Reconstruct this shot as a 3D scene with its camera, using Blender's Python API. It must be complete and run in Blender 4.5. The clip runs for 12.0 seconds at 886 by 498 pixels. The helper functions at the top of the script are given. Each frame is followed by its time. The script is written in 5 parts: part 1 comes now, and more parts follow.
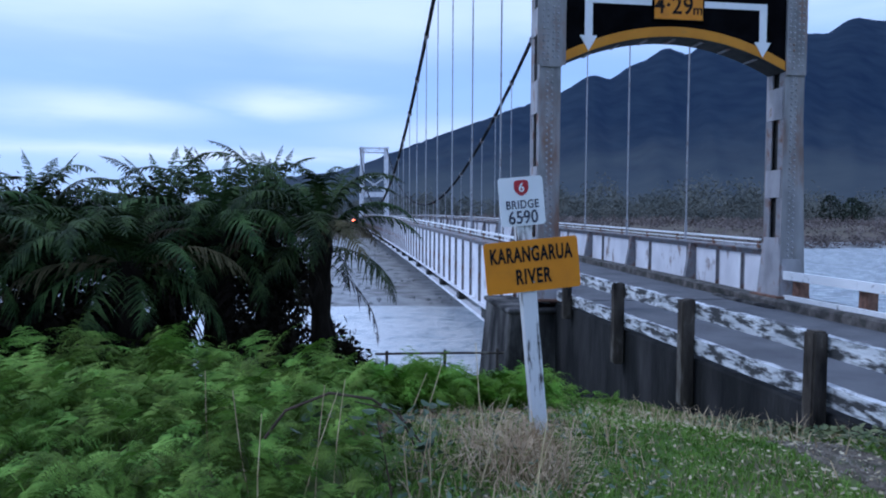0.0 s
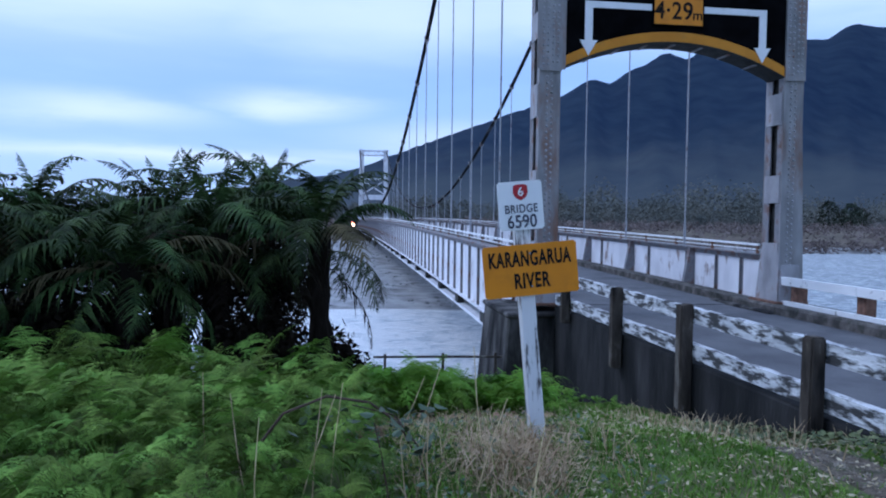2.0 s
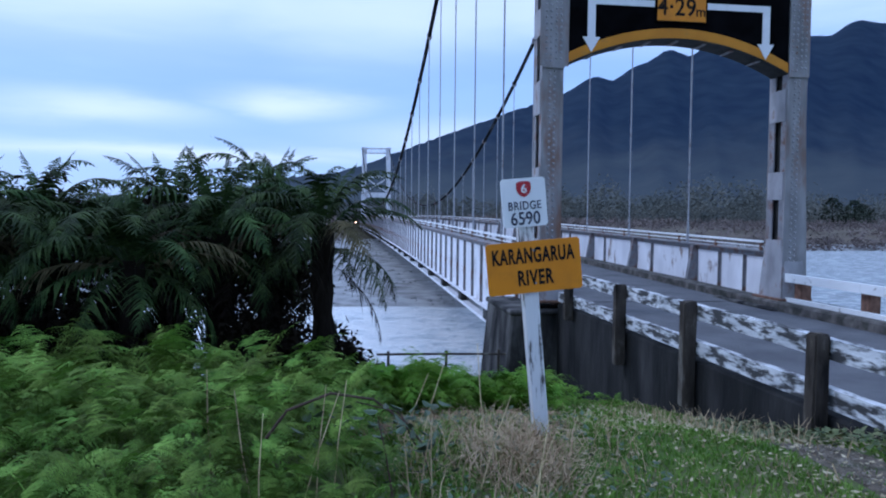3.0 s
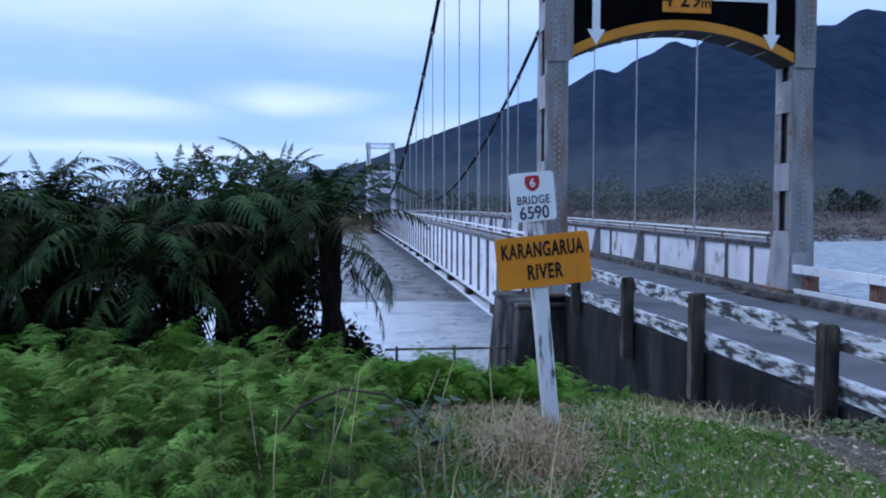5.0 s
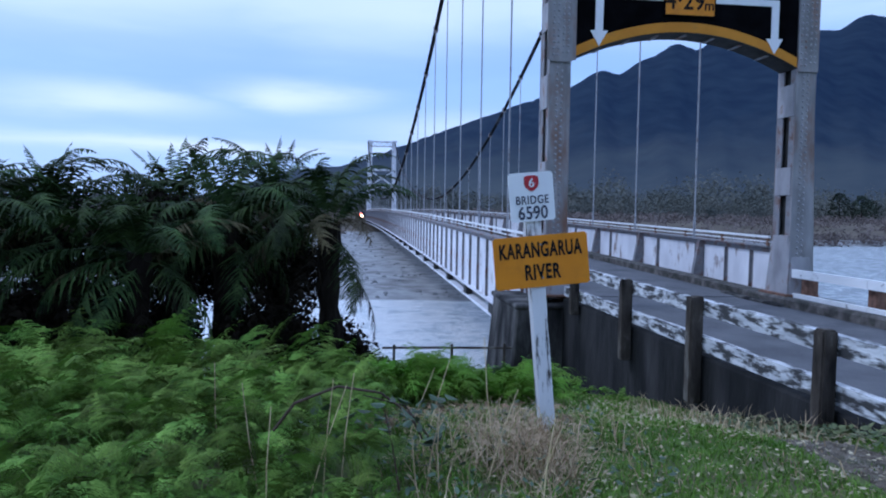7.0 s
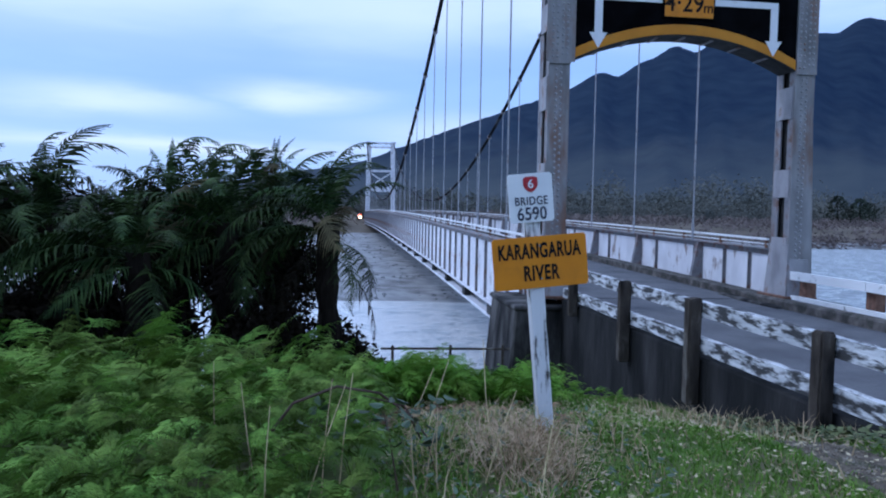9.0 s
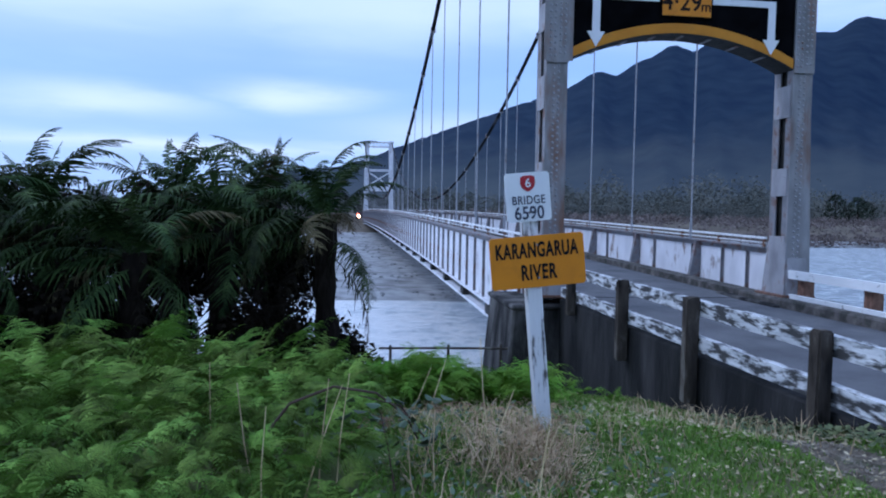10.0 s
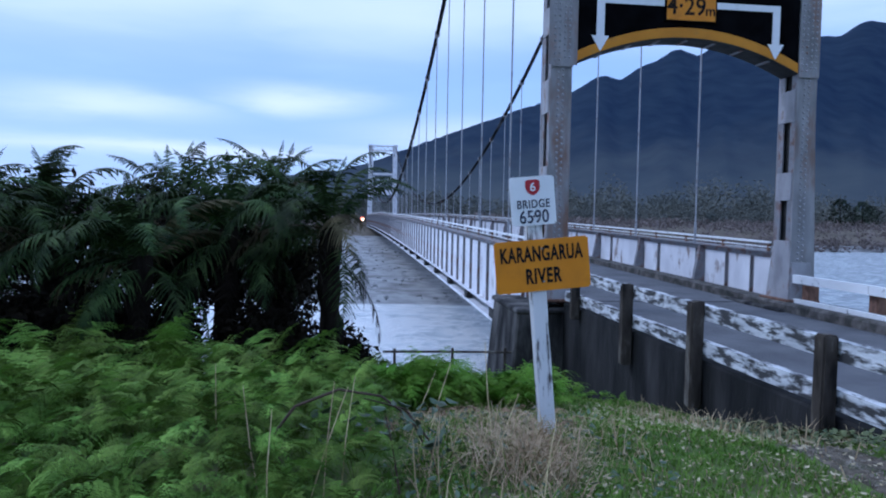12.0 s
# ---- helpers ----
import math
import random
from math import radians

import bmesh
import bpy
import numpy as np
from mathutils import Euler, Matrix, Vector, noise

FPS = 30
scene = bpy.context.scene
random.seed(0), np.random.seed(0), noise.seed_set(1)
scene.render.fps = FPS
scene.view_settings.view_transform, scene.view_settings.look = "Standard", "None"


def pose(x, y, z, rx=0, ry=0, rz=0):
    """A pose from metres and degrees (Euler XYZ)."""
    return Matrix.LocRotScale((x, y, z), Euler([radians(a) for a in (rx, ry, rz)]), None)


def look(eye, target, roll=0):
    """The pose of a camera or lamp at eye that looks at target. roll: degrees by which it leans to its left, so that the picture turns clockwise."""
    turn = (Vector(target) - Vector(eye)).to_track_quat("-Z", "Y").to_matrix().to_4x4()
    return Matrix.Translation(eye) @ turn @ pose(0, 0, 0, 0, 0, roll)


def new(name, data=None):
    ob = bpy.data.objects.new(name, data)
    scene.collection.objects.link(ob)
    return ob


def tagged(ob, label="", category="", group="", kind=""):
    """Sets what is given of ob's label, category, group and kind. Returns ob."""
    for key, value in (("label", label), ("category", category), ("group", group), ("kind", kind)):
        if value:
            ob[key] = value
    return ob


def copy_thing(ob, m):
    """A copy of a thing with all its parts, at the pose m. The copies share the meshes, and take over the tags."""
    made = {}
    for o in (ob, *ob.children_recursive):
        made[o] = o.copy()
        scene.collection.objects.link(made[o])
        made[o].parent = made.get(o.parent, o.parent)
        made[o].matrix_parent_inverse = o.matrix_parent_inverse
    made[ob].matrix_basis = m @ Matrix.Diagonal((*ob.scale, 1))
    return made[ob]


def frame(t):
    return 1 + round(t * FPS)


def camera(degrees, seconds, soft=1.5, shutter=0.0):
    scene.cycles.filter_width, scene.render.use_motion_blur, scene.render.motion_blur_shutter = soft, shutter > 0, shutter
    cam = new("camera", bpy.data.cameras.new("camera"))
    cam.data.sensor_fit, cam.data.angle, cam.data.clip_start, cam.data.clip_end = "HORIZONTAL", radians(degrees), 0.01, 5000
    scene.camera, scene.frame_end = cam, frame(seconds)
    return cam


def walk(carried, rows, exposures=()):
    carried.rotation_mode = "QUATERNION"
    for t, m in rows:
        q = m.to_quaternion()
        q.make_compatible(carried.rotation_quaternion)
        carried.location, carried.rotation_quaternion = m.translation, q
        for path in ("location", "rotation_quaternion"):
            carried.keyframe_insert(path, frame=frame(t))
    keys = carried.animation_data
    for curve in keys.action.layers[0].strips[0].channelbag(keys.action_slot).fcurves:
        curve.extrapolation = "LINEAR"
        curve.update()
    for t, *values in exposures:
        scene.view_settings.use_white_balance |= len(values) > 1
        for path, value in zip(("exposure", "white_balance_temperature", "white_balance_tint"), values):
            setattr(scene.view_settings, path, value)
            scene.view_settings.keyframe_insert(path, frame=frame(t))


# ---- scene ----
LENS = 62.0
cam = camera(LENS, 12.0, soft=2.0, shutter=0.5)
# seconds, x, y, z, pitch, roll, yaw of the hand-held camera
WALK = (
    (0.0, 0.000, -0.000, 1.600, -2.71, -0.35, -8.10),
    (0.5, -0.003, -0.002, 1.604, -2.67, -0.28, -8.34),
    (1.0, 0.001, -0.006, 1.597, -2.46, -0.32, -8.29),
    (1.5, -0.007, -0.002, 1.603, -2.43, -0.45, -8.30),
    (2.0, 0.002, -0.002, 1.604, -2.46, -0.71, -8.16),
    (2.5, -0.004, 0.002, 1.602, -2.63, -0.44, -8.22),
    (3.0, -0.002, -0.000, 1.600, -2.65, -0.60, -7.95),
    (3.2, -0.003, 0.000, 1.602, -2.48, -0.45, -7.84),
    (4.8, -0.030, -0.004, 1.604, -2.64, -0.05, -8.10),
    (5.0, -0.035, -0.006, 1.605, -3.08, 0.01, -7.60),
    (5.5, -0.027, 0.009, 1.597, -3.23, -0.57, -7.30),
    (6.0, -0.021, 0.019, 1.602, -3.67, -0.64, -7.55),
    (6.5, -0.016, 0.008, 1.601, -3.21, -0.74, -7.45),
    (7.0, -0.017, 0.004, 1.602, -3.15, -0.89, -7.54),
    (7.2, -0.017, 0.004, 1.602, -3.15, -0.95, -7.72),
    (8.8, -0.021, 0.000, 1.598, -3.15, -1.05, -7.49),
    (9.0, -0.021, -0.002, 1.597, -3.04, -1.07, -7.64),
    (9.5, -0.020, 0.014, 1.599, -3.19, -0.92, -8.00),
    (10.0, -0.010, 0.012, 1.597, -3.09, -0.98, -7.77),
    (10.5, -0.025, 0.007, 1.601, -3.20, -1.04, -7.99),
    (11.0, -0.021, 0.009, 1.600, -3.02, -1.11, -8.02),
    (11.5, -0.025, -0.000, 1.598, -3.08, -1.00, -7.49),
    (12.0, -0.021, -0.001, 1.597, -2.81, -1.08, -7.48),
)
walk(cam, [(t, pose(x, y, z, 90 + p, r, w)) for t, x, y, z, p, r, w in WALK],
     exposures=[(0.0, 0.2, 5320, 17), (12.0, 0.2, 5320, 17)])

# ---------------------------------------------------------------- sky and light
world = bpy.data.worlds.new("dusk_sky")
scene.world = world
world.use_nodes = True
wn, wl = world.node_tree.nodes, world.node_tree.links
wn.clear()


def wnode(kind, **kw):
    n = wn.new(kind)
    for k, v in kw.items():
        n.inputs[k].default_value = v
    return n


w_out = wn.new("ShaderNodeOutputWorld")
w_bg = wn.new("ShaderNodeBackground")
w_sky = wn.new("ShaderNodeTexSky")
w_sky.sky_type = "NISHITA"
w_sky.sun_disc = False
w_sky.sun_elevation = radians(14)
w_sky.sun_rotation = radians(-60)
w_co = wn.new("ShaderNodeTexCoord")
w_sep = wn.new("ShaderNodeSeparateXYZ")
wl.new(w_co.outputs["Generated"], w_sep.inputs[0])
w_map = wn.new("ShaderNodeMapping")
w_map.inputs["Scale"].default_value = (2.2, 2.2, 11.0)
wl.new(w_co.outputs["Generated"], w_map.inputs[0])
w_noise = wnode("ShaderNodeTexNoise", Scale=1.6, Detail=4.0, Roughness=0.5, Distortion=0.35)
wl.new(w_map.outputs[0], w_noise.inputs["Vector"])
w_mul = wn.new("ShaderNodeMath")
w_mul.operation = "MULTIPLY_ADD"
w_mul.inputs[1].default_value = 0.16
wl.new(w_noise.outputs[0], w_mul.inputs[0])
wl.new(w_sep.outputs[2], w_mul.inputs[2])
# layers of stratus above the horizon
w_ramp = wn.new("ShaderNodeValToRGB")
w_ramp.color_ramp.interpolation = "B_SPLINE"
CLOUD = ((0.00, (0.44, 0.62, 0.92)), (0.150, (0.50, 0.69, 0.95)), (0.185, (0.39, 0.58, 0.92)), (0.225, (0.41, 0.61, 0.94)), (0.262, (0.34, 0.53, 0.91)),
         (0.300, (0.40, 0.59, 0.93)), (0.345, (0.58, 0.74, 0.96)), (0.46, (0.80, 0.90, 1.0)), (0.75, (0.50, 0.66, 0.92)))
els = w_ramp.color_ramp.elements
els[0].position, els[0].color = CLOUD[0][0], (*CLOUD[0][1], 1)
els[1].position, els[1].color = CLOUD[-1][0], (*CLOUD[-1][1], 1)
for p, c in CLOUD[1:-1]:
    e = els.new(p)
    e.color = (*c, 1)
wl.new(w_mul.outputs[0], w_ramp.inputs[0])


def wmath(op, a, b=None):
    n = wn.new("ShaderNodeMath")
    n.operation = op
    for k, v in enumerate((a, b)):
        if isinstance(v, (int, float)):
            n.inputs[k].default_value = v
        elif v is not None:
            wl.new(v, n.inputs[k])
    return n.outputs[0]


# pale cloud banks: azimuth, height, half width, half height in degrees, density
w_wisp = wnode("ShaderNodeTexNoise", Scale=2.2, Detail=5.0, Roughness=0.55)
wl.new(w_map.outputs[0], w_wisp.inputs["Vector"])
w_off = wmath("SUBTRACT", w_wisp.outputs[0], 0.5)
w_az = wmath("ARCTAN2", w_sep.outputs[0], w_sep.outputs[1])
w_az = wmath("ADD", w_az, wmath("MULTIPLY", w_off, 0.16))
w_el = wmath("ADD", w_sep.outputs[2], wmath("MULTIPLY", w_off, 0.035))
w_pale = None
for az, el, wide, high, dense in ((-3.2, 8.3, 4.6, 1.0, 0.95), (-17.0, 7.2, 6.5, 1.0, 0.85), (-12.5, 4.2, 13.0, 0.45, 0.9), (-18.0, 16.5, 13.0, 3.6, 1.0),
                                  (1.5, 15.0, 13.0, 2.6, 0.7), (9.0, 6.0, 8.0, 1.2, 0.6), (2.0, 4.6, 7.0, 0.5, 0.5), (24.0, 15.5, 12.0, 2.5, 0.7)):
    du = wmath("MULTIPLY", wmath("SUBTRACT", w_az, radians(az)), 1 / radians(wide))
    dv = wmath("MULTIPLY", wmath("SUBTRACT", w_el, math.sin(radians(el))), 1 / radians(high))
    r2 = wmath("ADD", wmath("MULTIPLY", du, du), wmath("MULTIPLY", dv, dv))
    g = wmath("MULTIPLY", wmath("POWER", 2.718, wmath("MULTIPLY", r2, -0.9)), dense)
    w_pale = g if w_pale is None else wmath("MAXIMUM", w_pale, g)
w_cloud = wn.new("ShaderNodeMix")
w_cloud.data_type = "RGBA"
w_cloud.inputs[7].default_value = (0.80, 0.90, 1.0, 1)
wl.new(w_pale, w_cloud.inputs["Factor"])
wl.new(w_ramp.outputs[0], w_cloud.inputs[6])
w_dim = wn.new("ShaderNodeVectorMath")
w_dim.operation = "SCALE"
w_dim.inputs["Scale"].default_value = 0.10
wl.new(w_sky.outputs[0], w_dim.inputs[0])
w_mix = wn.new("ShaderNodeMix")
w_mix.data_type = "RGBA"
w_mix.inputs["Factor"].default_value = 0.92
wl.new(w_dim.outputs[0], w_mix.inputs[6])
wl.new(w_cloud.outputs[2], w_mix.inputs[7])
wl.new(w_mix.outputs[2], w_bg.inputs[0])
w_bg.inputs["Strength"].default_value = 0.95
wl.new(w_bg.outputs[0], w_out.inputs[0])

sun = new("sun", bpy.data.lights.new("sun", "SUN"))
sun.data.energy, sun.data.angle, sun.data.color = 0.9, radians(15), (0.88, 0.94, 1.0)
sun.matrix_world = look((-40, 20, 45), (0, 10, 0))

# ---------------------------------------------------------------- materials


def surface(name, c1, c2, scale=6.0, rough=0.8, bump=0.2, metal=0.0, c3=None, cover=0.5, scale3=3.0, stretch=(1, 1, 1), fine=60.0, island=0.0, glow=None, edge=0.06, spec=0.3):
    """A worn surface: two tones by noise, a third in patches, fine relief."""
    m = bpy.data.materials.new(name)
    m.use_nodes = True
    nd, lk = m.node_tree.nodes, m.node_tree.links
    bs = nd["Principled BSDF"]
    bs.inputs["Roughness"].default_value = rough
    bs.inputs["Metallic"].default_value = metal
    bs.inputs["Specular IOR Level"].default_value = spec
    co = nd.new("ShaderNodeTexCoord")
    mp = nd.new("ShaderNodeMapping")
    mp.inputs["Scale"].default_value = stretch
    lk.new(co.outputs["Object"], mp.inputs[0])
    n1 = nd.new("ShaderNodeTexNoise")
    n1.inputs["Scale"].default_value, n1.inputs["Detail"].default_value = scale, 6
    lk.new(mp.outputs[0], n1.inputs["Vector"])
    rp = nd.new("ShaderNodeValToRGB")
    rp.color_ramp.elements[0].position, rp.color_ramp.elements[0].color = 0.32, (*c1, 1)
    rp.color_ramp.elements[1].position, rp.color_ramp.elements[1].color = 0.68, (*c2, 1)
    lk.new(n1.outputs[0], rp.inputs[0])
    col = rp.outputs[0]
    if c3:
        n3 = nd.new("ShaderNodeTexNoise")
        n3.inputs["Scale"].default_value, n3.inputs["Detail"].default_value, n3.inputs["Roughness"].default_value = scale3, 8, 0.65
        lk.new(mp.outputs[0], n3.inputs["Vector"])
        r3 = nd.new("ShaderNodeValToRGB")
        r3.color_ramp.elements[0].position, r3.color_ramp.elements[1].position = 1 - cover - edge, 1 - cover + edge
        lk.new(n3.outputs[0], r3.inputs[0])
        mx = nd.new("ShaderNodeMix")
        mx.data_type = "RGBA"
        lk.new(r3.outputs[0], mx.inputs["Factor"])
        lk.new(col, mx.inputs[6])
        mx.inputs[7].default_value = (*c3, 1)
        col = mx.outputs[2]
    if island:
        ge = nd.new("ShaderNodeNewGeometry")
        ob = nd.new("ShaderNodeObjectInfo")
        dbl = nd.new("ShaderNodeMath")
        dbl.operation = "MULTIPLY"
        dbl.inputs[1].default_value = 0.6
        lk.new(ge.outputs["Random Per Island"], dbl.inputs[0])
        ad = nd.new("ShaderNodeMath")
        ad.operation = "MULTIPLY_ADD"
        ad.inputs[1].default_value = 1.4
        lk.new(ob.outputs["Random"], ad.inputs[0])
        lk.new(dbl.outputs[0], ad.inputs[2])
        hu = nd.new("ShaderNodeMapRange")
        hu.inputs["To Min"].default_value, hu.inputs["To Max"].default_value = 0.485, 0.515
        lk.new(ob.outputs["Random"], hu.inputs["Value"])
        mr = nd.new("ShaderNodeMapRange")
        mr.inputs["From Max"].default_value = 2.0
        mr.inputs["To Min"].default_value, mr.inputs["To Max"].default_value = 1 - island, 1 + island
        lk.new(ad.outputs[0], mr.inputs["Value"])
        hs = nd.new("ShaderNodeHueSaturation")
        lk.new(mr.outputs[0], hs.inputs["Value"])
        lk.new(hu.outputs[0], hs.inputs["Hue"])
        lk.new(col, hs.inputs["Color"])
        col = hs.outputs[0]
    lk.new(col, bs.inputs["Base Color"])
    if bump:
        n2 = nd.new("ShaderNodeTexNoise")
        n2.inputs["Scale"].default_value, n2.inputs["Detail"].default_value = fine, 5
        lk.new(mp.outputs[0], n2.inputs["Vector"])
        bp = nd.new("ShaderNodeBump")
        bp.inputs["Strength"].default_value, bp.inputs["Distance"].default_value = bump, 0.02
        lk.new(n2.outputs[0], bp.inputs["Height"])
        lk.new(bp.outputs[0], bs.inputs["Normal"])
    if glow:
        bs.inputs["Emission Color"].default_value = (*glow[0], 1)
        bs.inputs["Emission Strength"].default_value = glow[1]
    return m


M_CONC = surface("stained_concrete", (0.016, 0.016, 0.018), (0.080, 0.076, 0.075), 2.2, 0.9, 0.6, c3=(0.012, 0.013, 0.013), cover=0.5, scale3=1.4, stretch=(1, 1, 0.25), fine=25, edge=0.2, spec=0.08)
M_KERB = surface("mossy_concrete", (0.06, 0.055, 0.052), (0.19, 0.17, 0.155), 4.0, 0.95, 0.6, c3=(0.035, 0.036, 0.03), cover=0.47, scale3=3.5, fine=30, edge=0.10)
M_PIER = surface("rain_streaked_pier_concrete", (0.06, 0.057, 0.056), (0.20, 0.19, 0.18), 2.4, 0.9, 0.6, c3=(0.016, 0.016, 0.017), cover=0.52, scale3=1.6, stretch=(1, 1, 0.3), fine=25, edge=0.12, spec=0.08)
M_ROAD = surface("worn_asphalt", (0.085, 0.085, 0.095), (0.14, 0.14, 0.15), 1.2, 0.85, 0.5, c3=(0.17, 0.17, 0.175), cover=0.35, scale3=0.8, fine=120, edge=0.2)
M_STEEL = surface("weathered_silver_paint", (0.17, 0.165, 0.165), (0.35, 0.34, 0.345), 4.0, 0.6, 0.15, 0.0, c3=(0.20, 0.11, 0.075), cover=0.41, scale3=2.2, stretch=(1, 1, 0.28), fine=50, edge=0.10)
M_STEEL_W = surface("white_painted_steel", (0.66, 0.65, 0.68), (0.84, 0.83, 0.86), 2.0, 0.5, 0.1, 0.0, c3=(0.24, 0.17, 0.14), cover=0.375, scale3=2.4, stretch=(1, 1, 0.5), fine=50, edge=0.05)
M_STEEL_G = surface("grey_painted_steel", (0.17, 0.165, 0.175), (0.33, 0.325, 0.34), 3.0, 0.6, 0.1, 0.0, c3=(0.17, 0.10, 0.08), cover=0.45, scale3=3.0, fine=50)
M_STEEL_P = surface("pale_grey_painted_steel", (0.22, 0.215, 0.225), (0.40, 0.39, 0.405), 3.0, 0.6, 0.1, 0.0, c3=(0.20, 0.12, 0.09), cover=0.37, scale3=3.0, stretch=(1, 1, 0.5), fine=50)
M_RUST = surface("rusted_steel", (0.10, 0.055, 0.04), (0.24, 0.13, 0.09), 9.0, 0.85, 0.4, fine=60)
# near-black steel tone, shade painted in for the insides and undersides
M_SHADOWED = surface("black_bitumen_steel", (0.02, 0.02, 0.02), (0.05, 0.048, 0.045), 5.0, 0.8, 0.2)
M_CABLE = surface("tarred_wire_rope", (0.006, 0.006, 0.008), (0.02, 0.02, 0.022), 1.5, 0.9, 0.3, c3=(0.10, 0.10, 0.11), cover=0.36, scale3=1.2, fine=90, spec=0.05)
M_HANGER = surface("galvanised_rod", (0.30, 0.30, 0.32), (0.45, 0.45, 0.47), 4.0, 0.5, 0.1, 0.2, c3=(0.16, 0.12, 0.11), cover=0.4, scale3=4)
M_BLACK = surface("black_sign_paint", (0.003, 0.003, 0.0035), (0.007, 0.007, 0.008), 3.0, 0.9, 0.05, spec=0.0)
M_YELLOW = surface("yellow_sign_paint", (0.52, 0.20, 0.005), (0.60, 0.24, 0.008), 3.0, 0.5, 0.05, c3=(0.40, 0.19, 0.03), cover=0.35, scale3=4, edge=0.1)
M_YELLOW2 = surface("faded_yellow_sheet", (0.62, 0.215, 0.004), (0.72, 0.26, 0.006), 3.0, 0.45, 0.03, c3=(0.56, 0.20, 0.01), cover=0.4, scale3=5, edge=0.1)
M_WHITE = surface("white_sign_paint", (0.78, 0.79, 0.81), (0.86, 0.86, 0.87), 4.0, 0.5, 0.05, c3=(0.62, 0.62, 0.62), cover=0.31, scale3=7)
M_RED = surface("red_shield_paint", (0.36, 0.02, 0.03), (0.45, 0.03, 0.04), 8.0, 0.5, 0.03)
M_TEXT = surface("black_lettering", (0.010, 0.010, 0.012), (0.02, 0.02, 0.022), 30.0, 0.8, 0.0, c3=(0.30, 0.14, 0.02), cover=0.38, scale3=45, spec=0.02)
M_TEXT_W = surface("worn_blue_black_lettering", (0.03, 0.035, 0.06), (0.06, 0.065, 0.1), 30.0, 0.6, 0.03, c3=(0.5, 0.5, 0.52), cover=0.36, scale3=38)
M_SIGNPOST = surface("peeling_white_post", (0.62, 0.62, 0.64), (0.74, 0.74, 0.75), 3.0, 0.7, 0.15, c3=(0.06, 0.055, 0.05), cover=0.455, scale3=9.0, stretch=(1, 1, 0.18), fine=40, edge=0.03)
M_RAIL = surface("peeling_white_rail", (0.48, 0.49, 0.51), (0.82, 0.82, 0.83), 6.0, 0.75, 0.3, c3=(0.055, 0.054, 0.055), cover=0.50, scale3=9.0, stretch=(1, 0.34, 1.5), fine=40, edge=0.055)
M_RAIL_W = surface("fresh_white_rail", (0.80, 0.80, 0.80), (0.87, 0.87, 0.87), 3.0, 0.7, 0.2, c3=(0.14, 0.13, 0.12), cover=0.34, scale3=5, stretch=(1, 0.6, 1), fine=40, edge=0.03)
M_POST = surface("mossy_grey_timber", (0.018, 0.016, 0.015), (0.12, 0.10, 0.082), 5.0, 0.95, 0.6, c3=(0.20, 0.19, 0.17), cover=0.38, scale3=5, stretch=(1, 1, 0.35), fine=40, edge=0.08, spec=0.08)
M_GLASS_LAMP = surface("lit_headlamp", (0.9, 0.85, 0.7), (0.9, 0.85, 0.7), 1.0, 0.2, 0.0, glow=((1.0, 0.62, 0.34), 9.0))
M_AMBER = surface("lit_amber_lamp", (0.8, 0.2, 0.05), (0.8, 0.2, 0.05), 1.0, 0.2, 0.0, glow=((1.0, 0.13, 0.05), 7.0))
M_CARPAINT = surface("dark_car_paint", (0.03, 0.03, 0.035), (0.04, 0.04, 0.045), 2.0, 0.3, 0.0)
M_CARGLASS = surface("dark_car_glass", (0.02, 0.02, 0.025), (0.02, 0.02, 0.025), 2.0, 0.08, 0.0)
M_RUBBER = surface("tyre_rubber", (0.012, 0.012, 0.012), (0.02, 0.02, 0.02), 5.0, 0.9, 0.1)
M_SOIL = surface("bank_soil_and_turf", (0.08, 0.075, 0.04), (0.19, 0.15, 0.10), 2.2, 0.95, 0.7, c3=(0.09, 0.16, 0.035), cover=0.5, scale3=1.6, fine=35, edge=0.15, spec=0.08)
M_GRAVEL = surface("grey_river_gravel", (0.28, 0.28, 0.285), (0.46, 0.46, 0.46), 0.9, 0.95, 0.8, c3=(0.19, 0.185, 0.18), cover=0.42, scale3=0.35, fine=6, edge=0.08, spec=0.08)
M_STONE = surface("grey_river_stone", (0.24, 0.24, 0.245), (0.44, 0.44, 0.44), 0.6, 0.9, 0.3, island=0.3, spec=0.1)
# both far scrub tones are paled towards grey to stand in for haze
M_SCRUB = surface("far_scrub_foliage", (0.085, 0.098, 0.092), (0.165, 0.16, 0.14), 0.05, 0.95, 0.0, island=0.2, spec=0.08)
M_SCRUB_B = surface("far_brown_scrub", (0.15, 0.125, 0.115), (0.26, 0.22, 0.20), 0.1, 0.95, 0.0, island=0.2, spec=0.08)
M_DARKTREE = surface("far_dark_foliage", (0.03, 0.042, 0.032), (0.065, 0.078, 0.055), 0.2, 0.95, 0.0, island=0.4, spec=0.08)
# the even blue glow stands in for haze before the range
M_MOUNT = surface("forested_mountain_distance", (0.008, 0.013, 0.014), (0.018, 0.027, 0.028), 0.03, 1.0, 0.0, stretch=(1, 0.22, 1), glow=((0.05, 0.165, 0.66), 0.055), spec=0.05)
